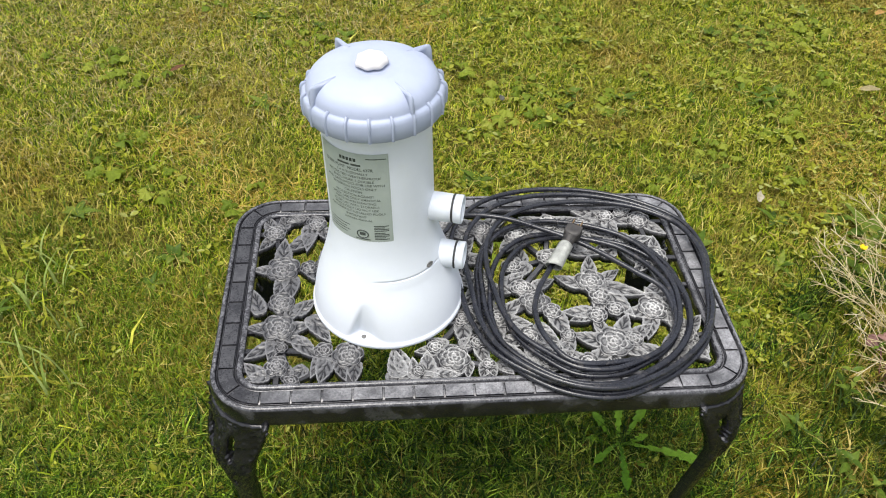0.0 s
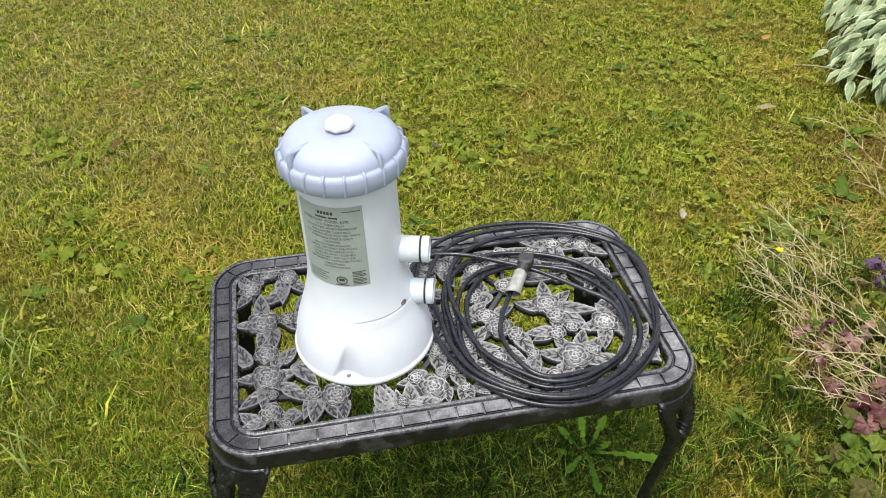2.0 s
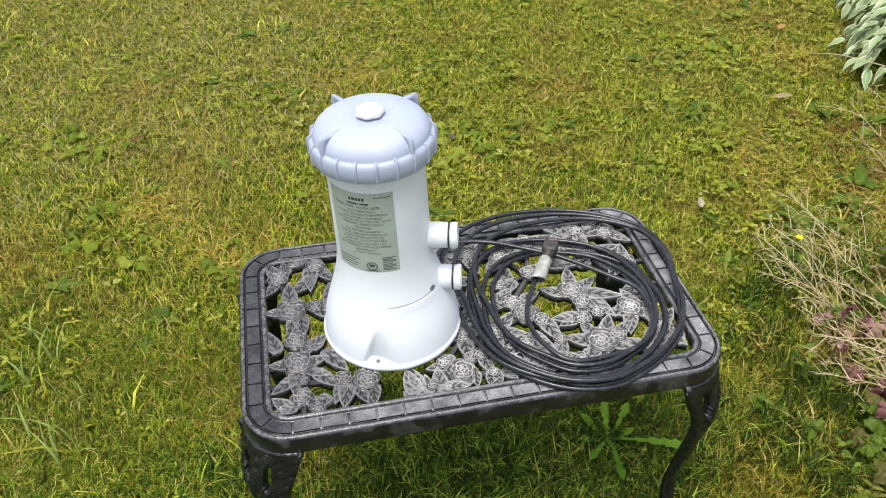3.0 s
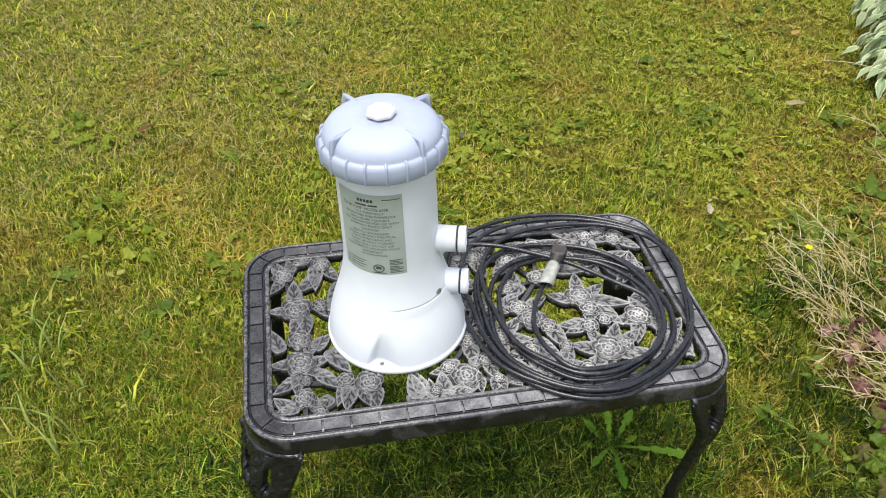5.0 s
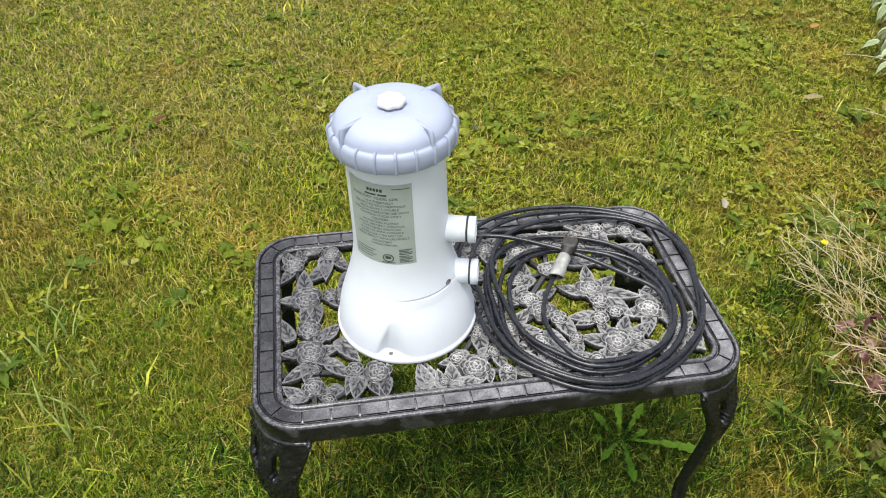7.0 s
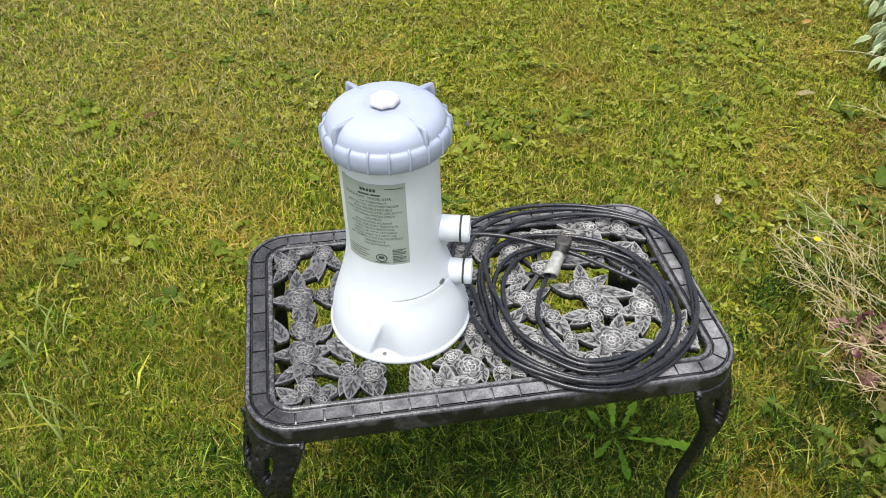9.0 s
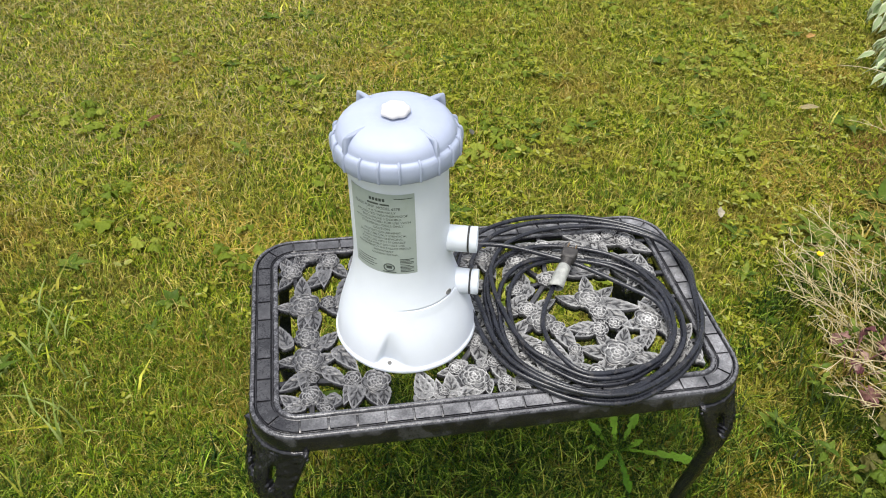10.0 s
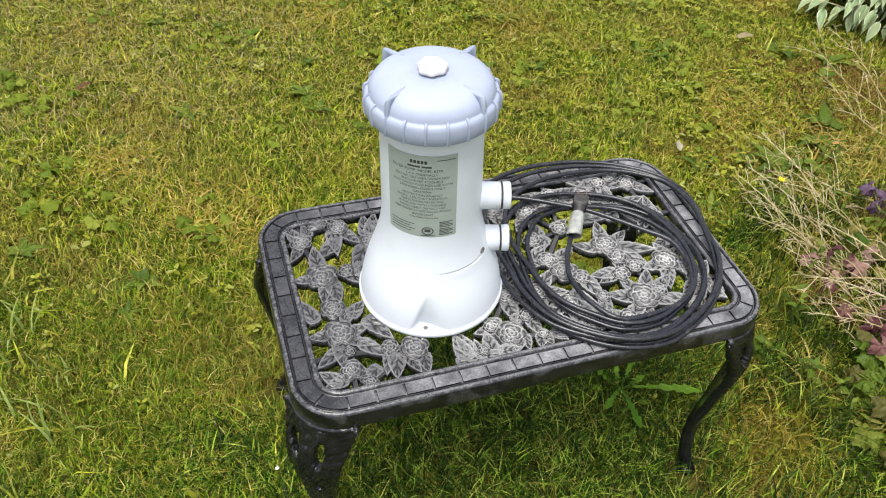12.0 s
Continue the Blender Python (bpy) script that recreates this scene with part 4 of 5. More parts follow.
for k in range(9):
    print_bar(0.76, 0.95 - 0.05 * (k % 3 == 1), 0.1020 + 0.0024 * k + 0.0010 * (k > 3), 0.0013, FAINT_INK)
ring_pts = [on_housing(0.60 + 0.075 * math.cos(a), LABEL_LO + 0.011 + 0.0058 * math.sin(a), 0.0005) for a in [2 * math.pi * k / 32 for k in range(32)]]
part("approval_mark", tube(ring_pts, 0.0007, 6, True), INK, label, "round approval mark")
print_bar(0.56, 0.64, 0.1170, 0.0045)
print_bar(0.50, 0.70, 0.1235, 0.0012)

# ---- power cord coiled on the table ----
cord = thing("power_cord", pose(0.215, -0.035, TABLE_H), "long black rubber power cord coiled loosely on the patio table, dusty", "cord")
CORD_R = 0.0038


def cord_path():
    """From the pump across the coil, round in seven loose turns that wander between the coil's inner and outer edge, then inwards to the plug."""
    edges = ((356, 0.113, 0.168), (40, 0.097, 0.209), (80, 0.092, 0.205), (132, 0.112, 0.220), (184, 0.113, 0.177), (224, 0.128, 0.189), (261, 0.146, 0.187), (305, 0.134, 0.168))
    wander = glide([(v, 0, 0) for v in (0.02, 0.42, 0.20, 0.78, 0.55, 1.0, 0.72, 0.05, 0.0)], 20)

    def edge(a):
        """The inner and the outer radius at an angle in degrees."""
        a = (a + 4) % 360
        for k, (at, lo, hi) in enumerate(edges):
            at = (at + 4) % 360
            to, lo2, hi2 = edges[(k + 1) % 8]
            to = (to + 4) % 360 or 360
            if at <= a <= to:
                s = (a - at) / (to - at)
                s = s * s * (3 - 2 * s)
                return lo + (lo2 - lo) * s, hi + (hi2 - hi) * s
        return edges[0][1:]

    pts = [(-0.030, 0.020, 0.490), (0.000, 0.045, 0.465), (0.018, 0.064, 0.452), (0.045, 0.103, 0.449), (0.106, 0.101, 0.448), (0.168, 0.071, 0.450), (0.221, 0.041, 0.449),
           (0.282, -0.010, 0.447), (0.318, -0.047, 0.445)]
    per = 20
    for k in range(1, 7 * per + 4):
        f = k / per
        way = 345 - 360 * f
        lo, hi = edge(way)
        share = wander[min(int(f * 20), len(wander) - 1)].x + 0.24 * math.cos(radians(way) + 2.2 * f) * min(1.0, 1.2 * f, 1.2 * (7.2 - f)) + 0.10 * noise.noise((f * 2.7, 3.7, 0.0))
        r = lo + (hi - lo) * min(1.05, max(-0.03, share))
        layer = int(f * 1.0)
        z = TABLE_H + CORD_R + 0.001 + 0.0046 * (layer % 3) + 0.0022 * (layer > 3) + 0.003 * noise.noise((f * 4.1, 5.0, layer * 2.0))
        pts.append((0.215 + r * math.cos(radians(way)), -0.035 + r * math.sin(radians(way)), max(z, TABLE_H + CORD_R)))
    pts += [(0.178, -0.173, 0.447), (0.142, -0.135, 0.450), (0.133, -0.088, 0.448), (0.142, -0.050, 0.448), (0.154, -0.026, 0.450), (0.170, 0.002, 0.452), (0.186, 0.030, 0.455)]
    return [Vector(p) - Vector((0.215, -0.035, TABLE_H)) for p in pts]


PATH_OF_CORD = glide(cord_path(), 7)
part("cable", tube(PATH_OF_CORD, CORD_R, 10), CORD, cord, "black rubber cable")


def along(a, b):
    """A pose at a (relative to the coil) whose z points towards b."""
    a, b = Vector(a), Vector(b)
    return Matrix.Translation(a) @ (b - a).to_track_quat("Z", "Y").to_matrix().to_4x4()


END = Vector((0.168, -0.008, 0.452)) - Vector((0.215, -0.035, TABLE_H))
TIP = Vector((0.216, 0.076, 0.462)) - Vector((0.215, -0.035, TABLE_H))
def crumple(a, r, z):
    return (r * (1 + 0.06 * math.sin(2 * a + 1.0 + z * 70) + 0.05 * noise.noise((math.cos(a) * 2, math.sin(a) * 2, z * 140))), z + 0.0045 * math.cos(a + 2.2) * max(0.0, 1 - z / 0.02))


sleeve = part("tape_wrap", lathe(((0.0104, 0.001), (0.0111, 0.0005), (0.0110, 0.006), (0.0108, 0.014), (0.0106, 0.024), (0.0109, 0.034), (0.0108, 0.0450), (0.0092, 0.0465),
                                  (0.0086, 0.0440), (0.0098, 0.030), (0.0100, 0.014), (0.0104, 0.001)), 36, crumple, False, False), TAPE, cord,
              "crumpled silver tape wrapped loosely round the cable")
sleeve.matrix_basis = along(END, TIP)


def squared(a, r, z):
    # the plug's body is boxy, its collar round
    f = min(1.0, max(0.0, (z - 0.062) / 0.006))
    c, s = abs(math.cos(a)), abs(math.sin(a))
    box = 1 / max(c, s * 1.30) * 0.90
    return r * (1 + f * (min(box, 1.16) - 1)), z


collar = []
for k in range(6):
    collar += [(0.0074, 0.0450 + 0.0029 * k), (0.0088, 0.0456 + 0.0029 * k), (0.0088, 0.0468 + 0.0029 * k), (0.0074, 0.0474 + 0.0029 * k)]
plug = part("plug", lathe(collar + [(0.0094, 0.0632), (0.0120, 0.0655), (0.0130, 0.0700), (0.0132, 0.0800), (0.0124, 0.0825), (0.0100, 0.0830)], 36, squared), PLUG, cord, "black moulded plug with a ribbed collar")
plug.matrix_basis = along(END, TIP)
face = part("plug_face", lathe(((0.0096, 0.0826), (0.0104, 0.0836), (0.0090, 0.0846), (0.002, 0.0848)), 36, squared), PLUG_FACE, plug, "brown stained plug face")
for x, y in ((-0.0062, 0.003), (0.0062, 0.003)):
    bm = bmesh.new()
    bmesh.ops.create_cube(bm, size=1.0, matrix=Matrix.Translation((x, y, 0.088)) @ Matrix.Diagonal((0.0016, 0.0062, 0.015, 1)))
    bmesh.ops.bevel(bm, geom=bm.edges[:], offset=0.0005, segments=2, affect="EDGES")
    part("prong", bm, BRASS, plug, "tarnished prong")
pin = part("earth_pin", tube([(0, -0.005, 0.080), (0, -0.005, 0.094), (0, -0.005, 0.0965)], 0.0023, 12, False, [0.0023, 0.0023, 0.0012]), BRASS, plug, "tarnished round pin")


# ---- loose leaves and plants: shapes ----
def blade_mesh(name, length, width, droop=0.15, fold=0.25, teeth=0.0, lobes=0, rows=10, cols=6, wave=0.0, base=0.35, point=0.0):
    """A leaf pointing along +x from its stalk, folded along the midrib and drooping to its tip. UV x runs from midrib to margin."""
    verts, faces, uv = [], [], []
    for i in range(rows + 1):
        t = i / rows
        half = width / 2 * max(0.02, math.sin(math.pi * min(1.0, t ** (0.55 + base * 0.6))) ** (0.85 + point * t))
        if teeth:
            half *= 1 - teeth * (i % 2)
        if lobes:
            half *= 0.72 + 0.38 * abs(math.cos(t * math.pi * lobes))
        for j in range(cols + 1):
            s = 2 * j / cols - 1
            z = fold * half * abs(s) - droop * length * t * t + wave * math.sin(9 * t + 3 * s) * width * abs(s)
            verts.append((length * t - (lobes > 0) * 0.12 * length * abs(s) * (1 - t), half * s, z + 0.02 * width * math.cos(s * 3.14) * math.sin(t * 25)))
            uv.append((abs(s) if 0 < i < rows else 1.0, t))
    w = cols + 1
    for i in range(rows):
        for j in range(cols):
            a = i * w + j
            faces.append((a, a + w, a + w + 1, a + 1))
    me = raw_mesh(name, verts, faces)
    layer = me.uv_layers.new(name="leaf")
    for loop in me.loops:
        layer.data[loop.index].uv = uv[loop.vertex_index]
    smooth(me)
    return me


def stem_mesh(name, points, r0, r1, sides=6, steps=5):
    line = glide(points, steps)
    n = len(line)
    bm = tube(line, r0, sides, False, [r0 + (r1 - r0) * k / (n - 1) for k in range(n)])
    me = bpy.data.meshes.new(name)
    bm.to_mesh(me)
    bm.free()
    return me


def palm_leaf_mesh(name, size, seed, rings=8, around=48):
    """A cupped, lobed leaf with radiating ridges, its stalk at the origin and its tip along +x."""
    rng = random.Random(seed)
    verts, faces = [(0.12 * size, 0, 0)], []
    for q in range(1, rings + 1):
        s = q / rings
        for k in range(around + 1):
            a = radians(-158 + 316 * k / around)
            lobe = 0.66 + 0.34 * abs(math.cos(2.5 * a)) ** 1.1
            tooth = 1 + 0.07 * math.sin(17 * a) * s + 0.08 * noise.noise((a * 2, seed * 3.0, s)) * s
            r = size * 0.58 * s * lobe * tooth * (1 - 0.25 * abs(a) / 3.1)
            ridge = 0.03 * size * s * abs(math.cos(2.5 * a))
            z = ridge + 0.16 * size * s * s * (0.5 + 0.5 * math.sin(2 * a + seed)) - 0.34 * size * s * s + 0.20 * size * s * noise.noise((a * 2.2, s * 3.0, seed * 5.0)) + 0.02 * size * rng.uniform(-1, 1) * s
            verts.append((0.12 * size + r * math.cos(a), r * math.sin(a), z))
    w = around + 1
    for k in range(around):
        faces.append((0, 1 + k, 2 + k))
        for q in range(rings - 1):
            lo = 1 + q * w + k
            faces.append((lo, lo + w, lo + w + 1, lo + 1))
    me = raw_mesh(name, verts, faces)
    smooth(me)
    return me


def jagged_leaf_mesh(length, width, seed):
    """A dandelion leaf: broad towards its tip, its margins cut into teeth that point back to the stalk."""
    gen = random.Random(seed)
    teeth, rows = 6, 36
    slant = [gen.uniform(0.8, 1.2) for _ in range(2 * teeth + 2)]
    verts, faces = [], []
    for i in range(rows + 1):
        t = i / rows
        row = []
        for side in (-1, 1):
            step = t * teeth + 0.12 * side
            saw = 1 - (step - math.floor(step))
            half = width / 2 * (0.12 + 0.88 * t ** 0.8) * (1 - 0.62 * (1 - saw) * (t < 0.80)) * slant[int(step + 1) * 2 % len(slant)]
            if t > 0.80:
                half *= max(0.02, (1 - t) / 0.20) ** 0.6
            row.append(side * max(0.0012, half))
        droop = -0.16 * length * t * t
        for y, lift in ((row[0], 0.25), (row[0] * 0.45, 0.08), (0.0, 0.0), (row[1] * 0.45, 0.08), (row[1], 0.25)):
            verts.append((length * t - 0.25 * abs(y), y, droop + lift * abs(y) + 0.0006 * math.sin(31 * t + 200 * y)))
    for i in range(rows):
        for j in range(4):
            a = i * 5 + j
            faces.append((a, a + 5, a + 6, a + 1))
    return smooth(raw_mesh("leaf", verts, faces))


# ---- fallen leaves ----
def fallen(x, y, z, turn, length, width, mat, label, tilt=8, lobes=0):
    me = blade_mesh("fallen_leaf", length, width, -0.10, 0.35, 0.06, lobes, 10, 6, 0.06)
    me.materials.append(mat)
    ob = new("fallen_leaf", me)
    ob.matrix_basis = pose(x, y, z, tilt, -4, turn)
    return tagged(ob, label, "leaf", "fallen leaves")


fallen(0.183, 0.181, 0.034, 25, 0.030, 0.018, BROWN, "small curled brown leaf lying in the grass behind the patio table")
fallen(1.290, 1.170, 0.026, -14, 0.058, 0.026, TAN, "pale tan dead leaf lying on the grass")
fallen(1.550, 1.645, 0.028, 15, 0.038, 0.022, ORANGE, "small orange fallen leaf on the grass", 10, 2)
fallen(0.818, 0.655, 0.026, 70, 0.036, 0.020, BLEACHED_LEAF, "small bleached scrap of leaf lying on the grass", 14, 2)
fallen(0.235, 1.085, 0.026, 100, 0.026, 0.016, DARK_SCRAP, "small dark scrap of dead leaf in the grass")
fallen(0.118, 1.196, 0.036, 18, 0.046, 0.026, LAWN_LEAF, "small oval green leaf lying on the lawn", 4)
fallen(-0.700, 1.220, 0.026, 30, 0.050, 0.016, BROWN, "narrow brown leaf scrap in the grass")


# ---- plants, one function a kind ----
def rosette(x, y, size, count, seed, mat=None, name="lawn_weed", label="broad-leaved green weed growing in the lawn"):
    rng = random.Random(seed)
    plant = thing(name, pose(x, y, 0.004, 0, 0, rng.uniform(0, 360)), label, "weed", "weeds in the lawn")
    shapes = [blade_mesh("leaf", size * s, size * w, d, 0.3, 0.10, 0, 10, 4, 0.03, 0.35, 0.6) for s, w, d in ((1.0, 0.34, 0.55), (0.8, 0.36, 0.40), (0.65, 0.42, 0.25))]
    for k in range(count):
        m = pose(0, 0, 0.002, 0, -rng.uniform(18, 52), k * 360 / count + rng.uniform(-18, 18))
        mesh_part("leaf", shapes[rng.randrange(3)], mat or LEAF, plant, "", m)
    return plant


def seedling(x, y, height, seed, pairs=3, size=0.035, mat=None, label="upright green leafy weed beside the table", lean=10):
    rng = random.Random(seed)
    plant = thing("leafy_weed", pose(x, y, 0.0, rng.uniform(-lean, lean), rng.uniform(-lean, lean), rng.uniform(0, 360)), label, "weed", "leafy weeds by the bed")
    mesh_part("stem", stem_mesh("stem", ((0, 0, 0), (0.004, 0.002, height * 0.5), (0.002, 0.006, height)), 0.0018, 0.0010), LEAF, plant)
    shape = blade_mesh("leaf", size, size * 0.42, 0.30, 0.3, 0.04, 0, 8, 4, 0.0, 0.35, 0.7)
    for k in range(pairs):
        h = height * (0.45 + 0.55 * k / max(1, pairs - 1))
        for side in (0, 180):
            m = pose(0.003, 0.004, h, 0, -rng.uniform(5, 40), 90 * k + side + rng.uniform(-25, 25)) @ Matrix.Scale(1.1 - 0.18 * k, 4)
            mesh_part("leaf", shape, mat or LEAF, plant, "", m)
    return plant


def tuft(x, y, height, blades, seed, mat, label, spread=0.035, wide=1.0):
    """A clump of long narrow grass blades in one mesh."""
    rng = random.Random(seed)
    verts, faces = [], []
    for _ in range(blades):
        a, b = rng.uniform(0, 6.28), rng.uniform(0, 6.28)
        r = spread * rng.random() ** 0.5
        bx, by = r * math.cos(a), r * math.sin(a)
        h, w, out = height * rng.uniform(0.5, 1.0), rng.uniform(0.0012, 0.0024) * wide, height * rng.uniform(0.15, 0.9)
        cx, cy, nx, ny = math.cos(b), math.sin(b), -math.sin(b), math.cos(b)
        start = len(verts)
        for i in range(6):
            t = i / 5
            half = w * (1 - t) ** 0.6 if i < 5 else 0.0001
            px, py, pz = bx + cx * out * t * t, by + cy * out * t * t, h * (t - 0.35 * t ** 3 * out / height)
            verts += [(px - nx * half, py - ny * half, pz), (px + nx * half, py + ny * half, pz)]
        faces += [(start + 2 * i, start + 2 * i + 1, start + 2 * i + 3, start + 2 * i + 2) for i in range(5)]
    me = raw_mesh("grass_tuft", verts, faces)
    smooth(me)
    me.materials.append(mat)
    ob = new("grass_tuft", me)
    ob.matrix_basis = pose(x, y, 0.0)
    return tagged(ob, label, "grass", "grass tufts", "stuff")


def dry_stalk(x, y, z, heading, rise, length, seed, twigs=9):
    """A dead plant leaning over the lawn: a bent stalk with forked twigs."""
    rng = random.Random(seed)
    plant = thing("dry_stalk", pose(x, y, z, 0, -0.6 * rise, heading), "dead straw-coloured stalk with thin branching twigs over the grass", "dead plant", "dry stalks by the lawn")
    length *= 0.84
    line = [(length * t, 0.05 * length * math.sin(3.1 * t + seed), 0.06 * length * math.sin(4.2 * t + seed * 1.7)) for t in (0, 0.25, 0.5, 0.75, 1.0)]
    mesh_part("stalk", stem_mesh("stalk", line, 0.0017, 0.0009), STALK, plant)
    main = glide(line, 8)
    for k in range(twigs):
        t = 0.22 + 0.76 * (k + rng.random() * 0.8) / twigs
        p = main[min(len(main) - 1, int(t * (len(main) - 1)))]
        side = 1 if k % 2 else -1
        reach = length * rng.uniform(0.14, 0.34) * (1.25 - 0.6 * t)
        a, up = side * radians(rng.uniform(18, 55)), rng.uniform(-0.25, 0.55)
        tip = p + Vector((math.cos(a), math.sin(a), up)) * reach
        mid = (p + tip) / 2 + Vector((0, 0, 0.06 * reach))
        twig = mesh_part("twig", stem_mesh("twig", (p, mid, tip), 0.0010, 0.0006, 5, 3), STALK, plant)
        for _ in range(rng.choice((1, 2, 2, 3))):
            q = mid.lerp(tip, rng.uniform(0.0, 0.7))
            b = a + radians(rng.uniform(-60, 60))
            end = q + Vector((math.cos(b), math.sin(b), rng.uniform(-0.2, 0.7))) * reach * rng.uniform(0.35, 0.7)
            mesh_part("twig_tip", stem_mesh("twig_tip", (q, (q + end) / 2 + Vector((0, 0, 0.003)), end), 0.0008, 0.0005, 4, 2), STALK, twig)
    return plant


def maroon_plant(x, y, rows, seed, label, mat=MAROON):
    """Lobed maroon leaves on thin stalks; rows of (dx, dy, height, turn, size)."""
    rng = random.Random(seed)
    plant = thing("maroon_plant", pose(x, y, 0.0), label, "plant", "maroon plants in the bed")
    shapes = [palm_leaf_mesh("leaf", 1.0, s) for s in range(5)]
    for k, (dx, dy, h, turn, size) in enumerate(rows):
        mesh_part("leaf_stalk", stem_mesh("leaf_stalk", ((0, 0, 0), (dx * 0.5, dy * 0.5, h * 0.75), (dx, dy, h)), 0.0016, 0.0011), mat, plant)
        m = pose(dx, dy, h, rng.uniform(-60, 60), rng.uniform(-25, 65), turn) @ Matrix.Scale(size, 4)
        mesh_part("leaf", shapes[k % 5], mat, plant, "", m)
    return plant


def variegated_plant(x, y, radius, height, count, seed):
    rng = random.Random(seed)
    plant = thing("variegated_plant", pose(x, y, 0.0), "bushy border plant with grey-green leaves edged in cream", "plant", "variegated plants")
    shapes = [blade_mesh("leaf", 0.078, 0.029, d, 0.50, 0.10, 0, 14, 6, 0.06, 0.16, 1.2) for d in (0.06, 0.16, 0.26)]
    for s in shapes:
        s.materials.append(VARIEGATED)
    for k in range(count):
        a = 2.39996 * k + rng.uniform(-0.2, 0.2)
        f = ((k + 0.5) / count) ** 0.5
        r = radius * f * rng.uniform(0.85, 1.1)
        h = height * (1 - 0.85 * f ** 2.2) + rng.uniform(-0.02, 0.02) + 0.03
        p = (r * math.cos(a), r * math.sin(a), h)
        m = pose(*p, rng.uniform(-28, 28), 10 + 40 * f + rng.uniform(-22, 22), math.degrees(a) + rng.uniform(-50, 50)) @ Matrix.Scale(rng.uniform(0.75, 1.15), 4)
        mesh_part("leaf", shapes[k % 3], VARIEGATED, plant, "", m)
        if k % 4 == 0:
            mesh_part("stem", stem_mesh("stem", ((p[0] * 0.3, p[1] * 0.3, 0), (p[0] * 0.8, p[1] * 0.8, h * 0.6), p), 0.0022, 0.0014, 5, 3), LEAF, plant)
    return plant


def flower(x, y, height, mat, size, label, lean=(0.0, 0.0)):
    plant = thing("wild_flower", pose(x - lean[0], y - lean[1], 0.0), label, "flower", "wild flowers")
    mesh_part("stem", stem_mesh("stem", ((0, 0, 0), (lean[0] * 0.4, lean[1] * 0.4, height * 0.6), (lean[0], lean[1], height)), 0.0011, 0.0008), LEAF, plant)
    petal = blade_mesh("petal", size, size * 0.9, -0.35, 0.1, 0, 0, 6, 4, 0, 0.6)
    for k in range(5):
        mesh_part("petal", petal, mat, plant, "", pose(lean[0], lean[1], height, 0, -22, 72 * k + 10))
    part("flower_heart", lathe(((0.0005, -0.001), (size * 0.22, 0.0), (size * 0.25, size * 0.15), (size * 0.12, size * 0.25)), 10), mat, plant).matrix_basis = pose(lean[0], lean[1], height)
    return plant


# ---- the bed beside the lawn ----
flower(0.932, 0.401, 0.105, YELLOW, 0.011, "single yellow buttercup among dry straw stalks", (0.01, 0.02))
flower(-0.315, -0.037, 0.022, WHITE_PETAL, 0.005, "tiny white daisy low in the grass")
def scattered_leaves(count, spread, seed, size):
    gen = random.Random(seed)
    rows = []
    for k in range(count):
        a, r = gen.uniform(0, 6.28), spread * gen.random() ** 0.5
        rows.append((r * math.cos(a), r * math.sin(a), gen.uniform(0.05, 0.10), math.degrees(a) + gen.uniform(-50, 50), size * gen.uniform(0.7, 1.2)))
    return rows


maroon_plant(0.880, 0.120, scattered_leaves(8, 0.090, 3, 0.046), 3, "low plant with dusty maroon lobed leaves beside the lawn")
maroon_plant(0.930, -0.010, scattered_leaves(9, 0.110, 5, 0.046), 5, "low plant with dusty maroon lobed leaves beside the lawn")
maroon_plant(1.020, 0.060, scattered_leaves(8, 0.105, 6, 0.046), 6, "low plant with dusty maroon lobed leaves beside the lawn")
maroon_plant(1.185, 0.315, scattered_leaves(9, 0.055, 4, 0.036), 4, "low plant with dull purple leaves among dry stalks", PURPLE)
for row in ((1.02, 0.10, 0.02, 112, 14, 0.40, 1), (1.04, 0.12, 0.03, 122, 10, 0.46, 2), (1.00, 0.08, 0.02, 128, 18, 0.38, 3), (1.06, 0.16, 0.03, 104, 16, 0.42, 4),
            (1.12, 0.26, 0.03, 110, 16, 0.36, 6), (0.98, 0.02, 0.02, 118, 12, 0.30, 7), (1.50, 0.66, 0.03, 110, 20, 0.40, 9), (1.54, 0.72, 0.03, 98, 24, 0.36, 10),
            (0.95, -0.06, 0.05, 140, 8, 0.22, 11), (1.46, 0.56, 0.03, 116, 16, 0.34, 13)):
    dry_stalk(*row)
for row in ((1.08, 0.10, 0.02, 135, 9, 0.36, 14), (1.03, 0.14, 0.03, 116, 7, 0.44, 15), (1.09, 0.22, 0.02, 118, 8, 0.40, 17), (1.20, 0.36, 0.03, 125, 10, 0.38, 20),
            (1.00, -0.02, 0.03, 150, 12, 0.24, 22), (1.02, -0.16, 0.03, 140, 10, 0.26, 23), (1.04, -0.02, 0.09, 150, 4, 0.30, 25), (1.06, 0.05, 0.09, 165, 3, 0.30, 26),
            (1.05, -0.12, 0.08, 140, 2, 0.30, 27), (1.10, 0.00, 0.10, 128, 2, 0.34, 28)):
    dry_stalk(*row)
for k, (x, y) in enumerate(((0.690, -0.016), (0.665, 0.020), (0.735, -0.070), (0.800, -0.140), (0.760, -0.200), (0.850, -0.120), (0.870, -0.210), (0.780, 0.070), (0.970, -0.100), (0.920, -0.260))):
    seedling(x, y, 0.040 + 0.012 * (k % 4), 30 + k, 3, 0.026 + 0.005 * (k % 3), PALE_LEAF if k in (4, 6, 9) else LEAF)
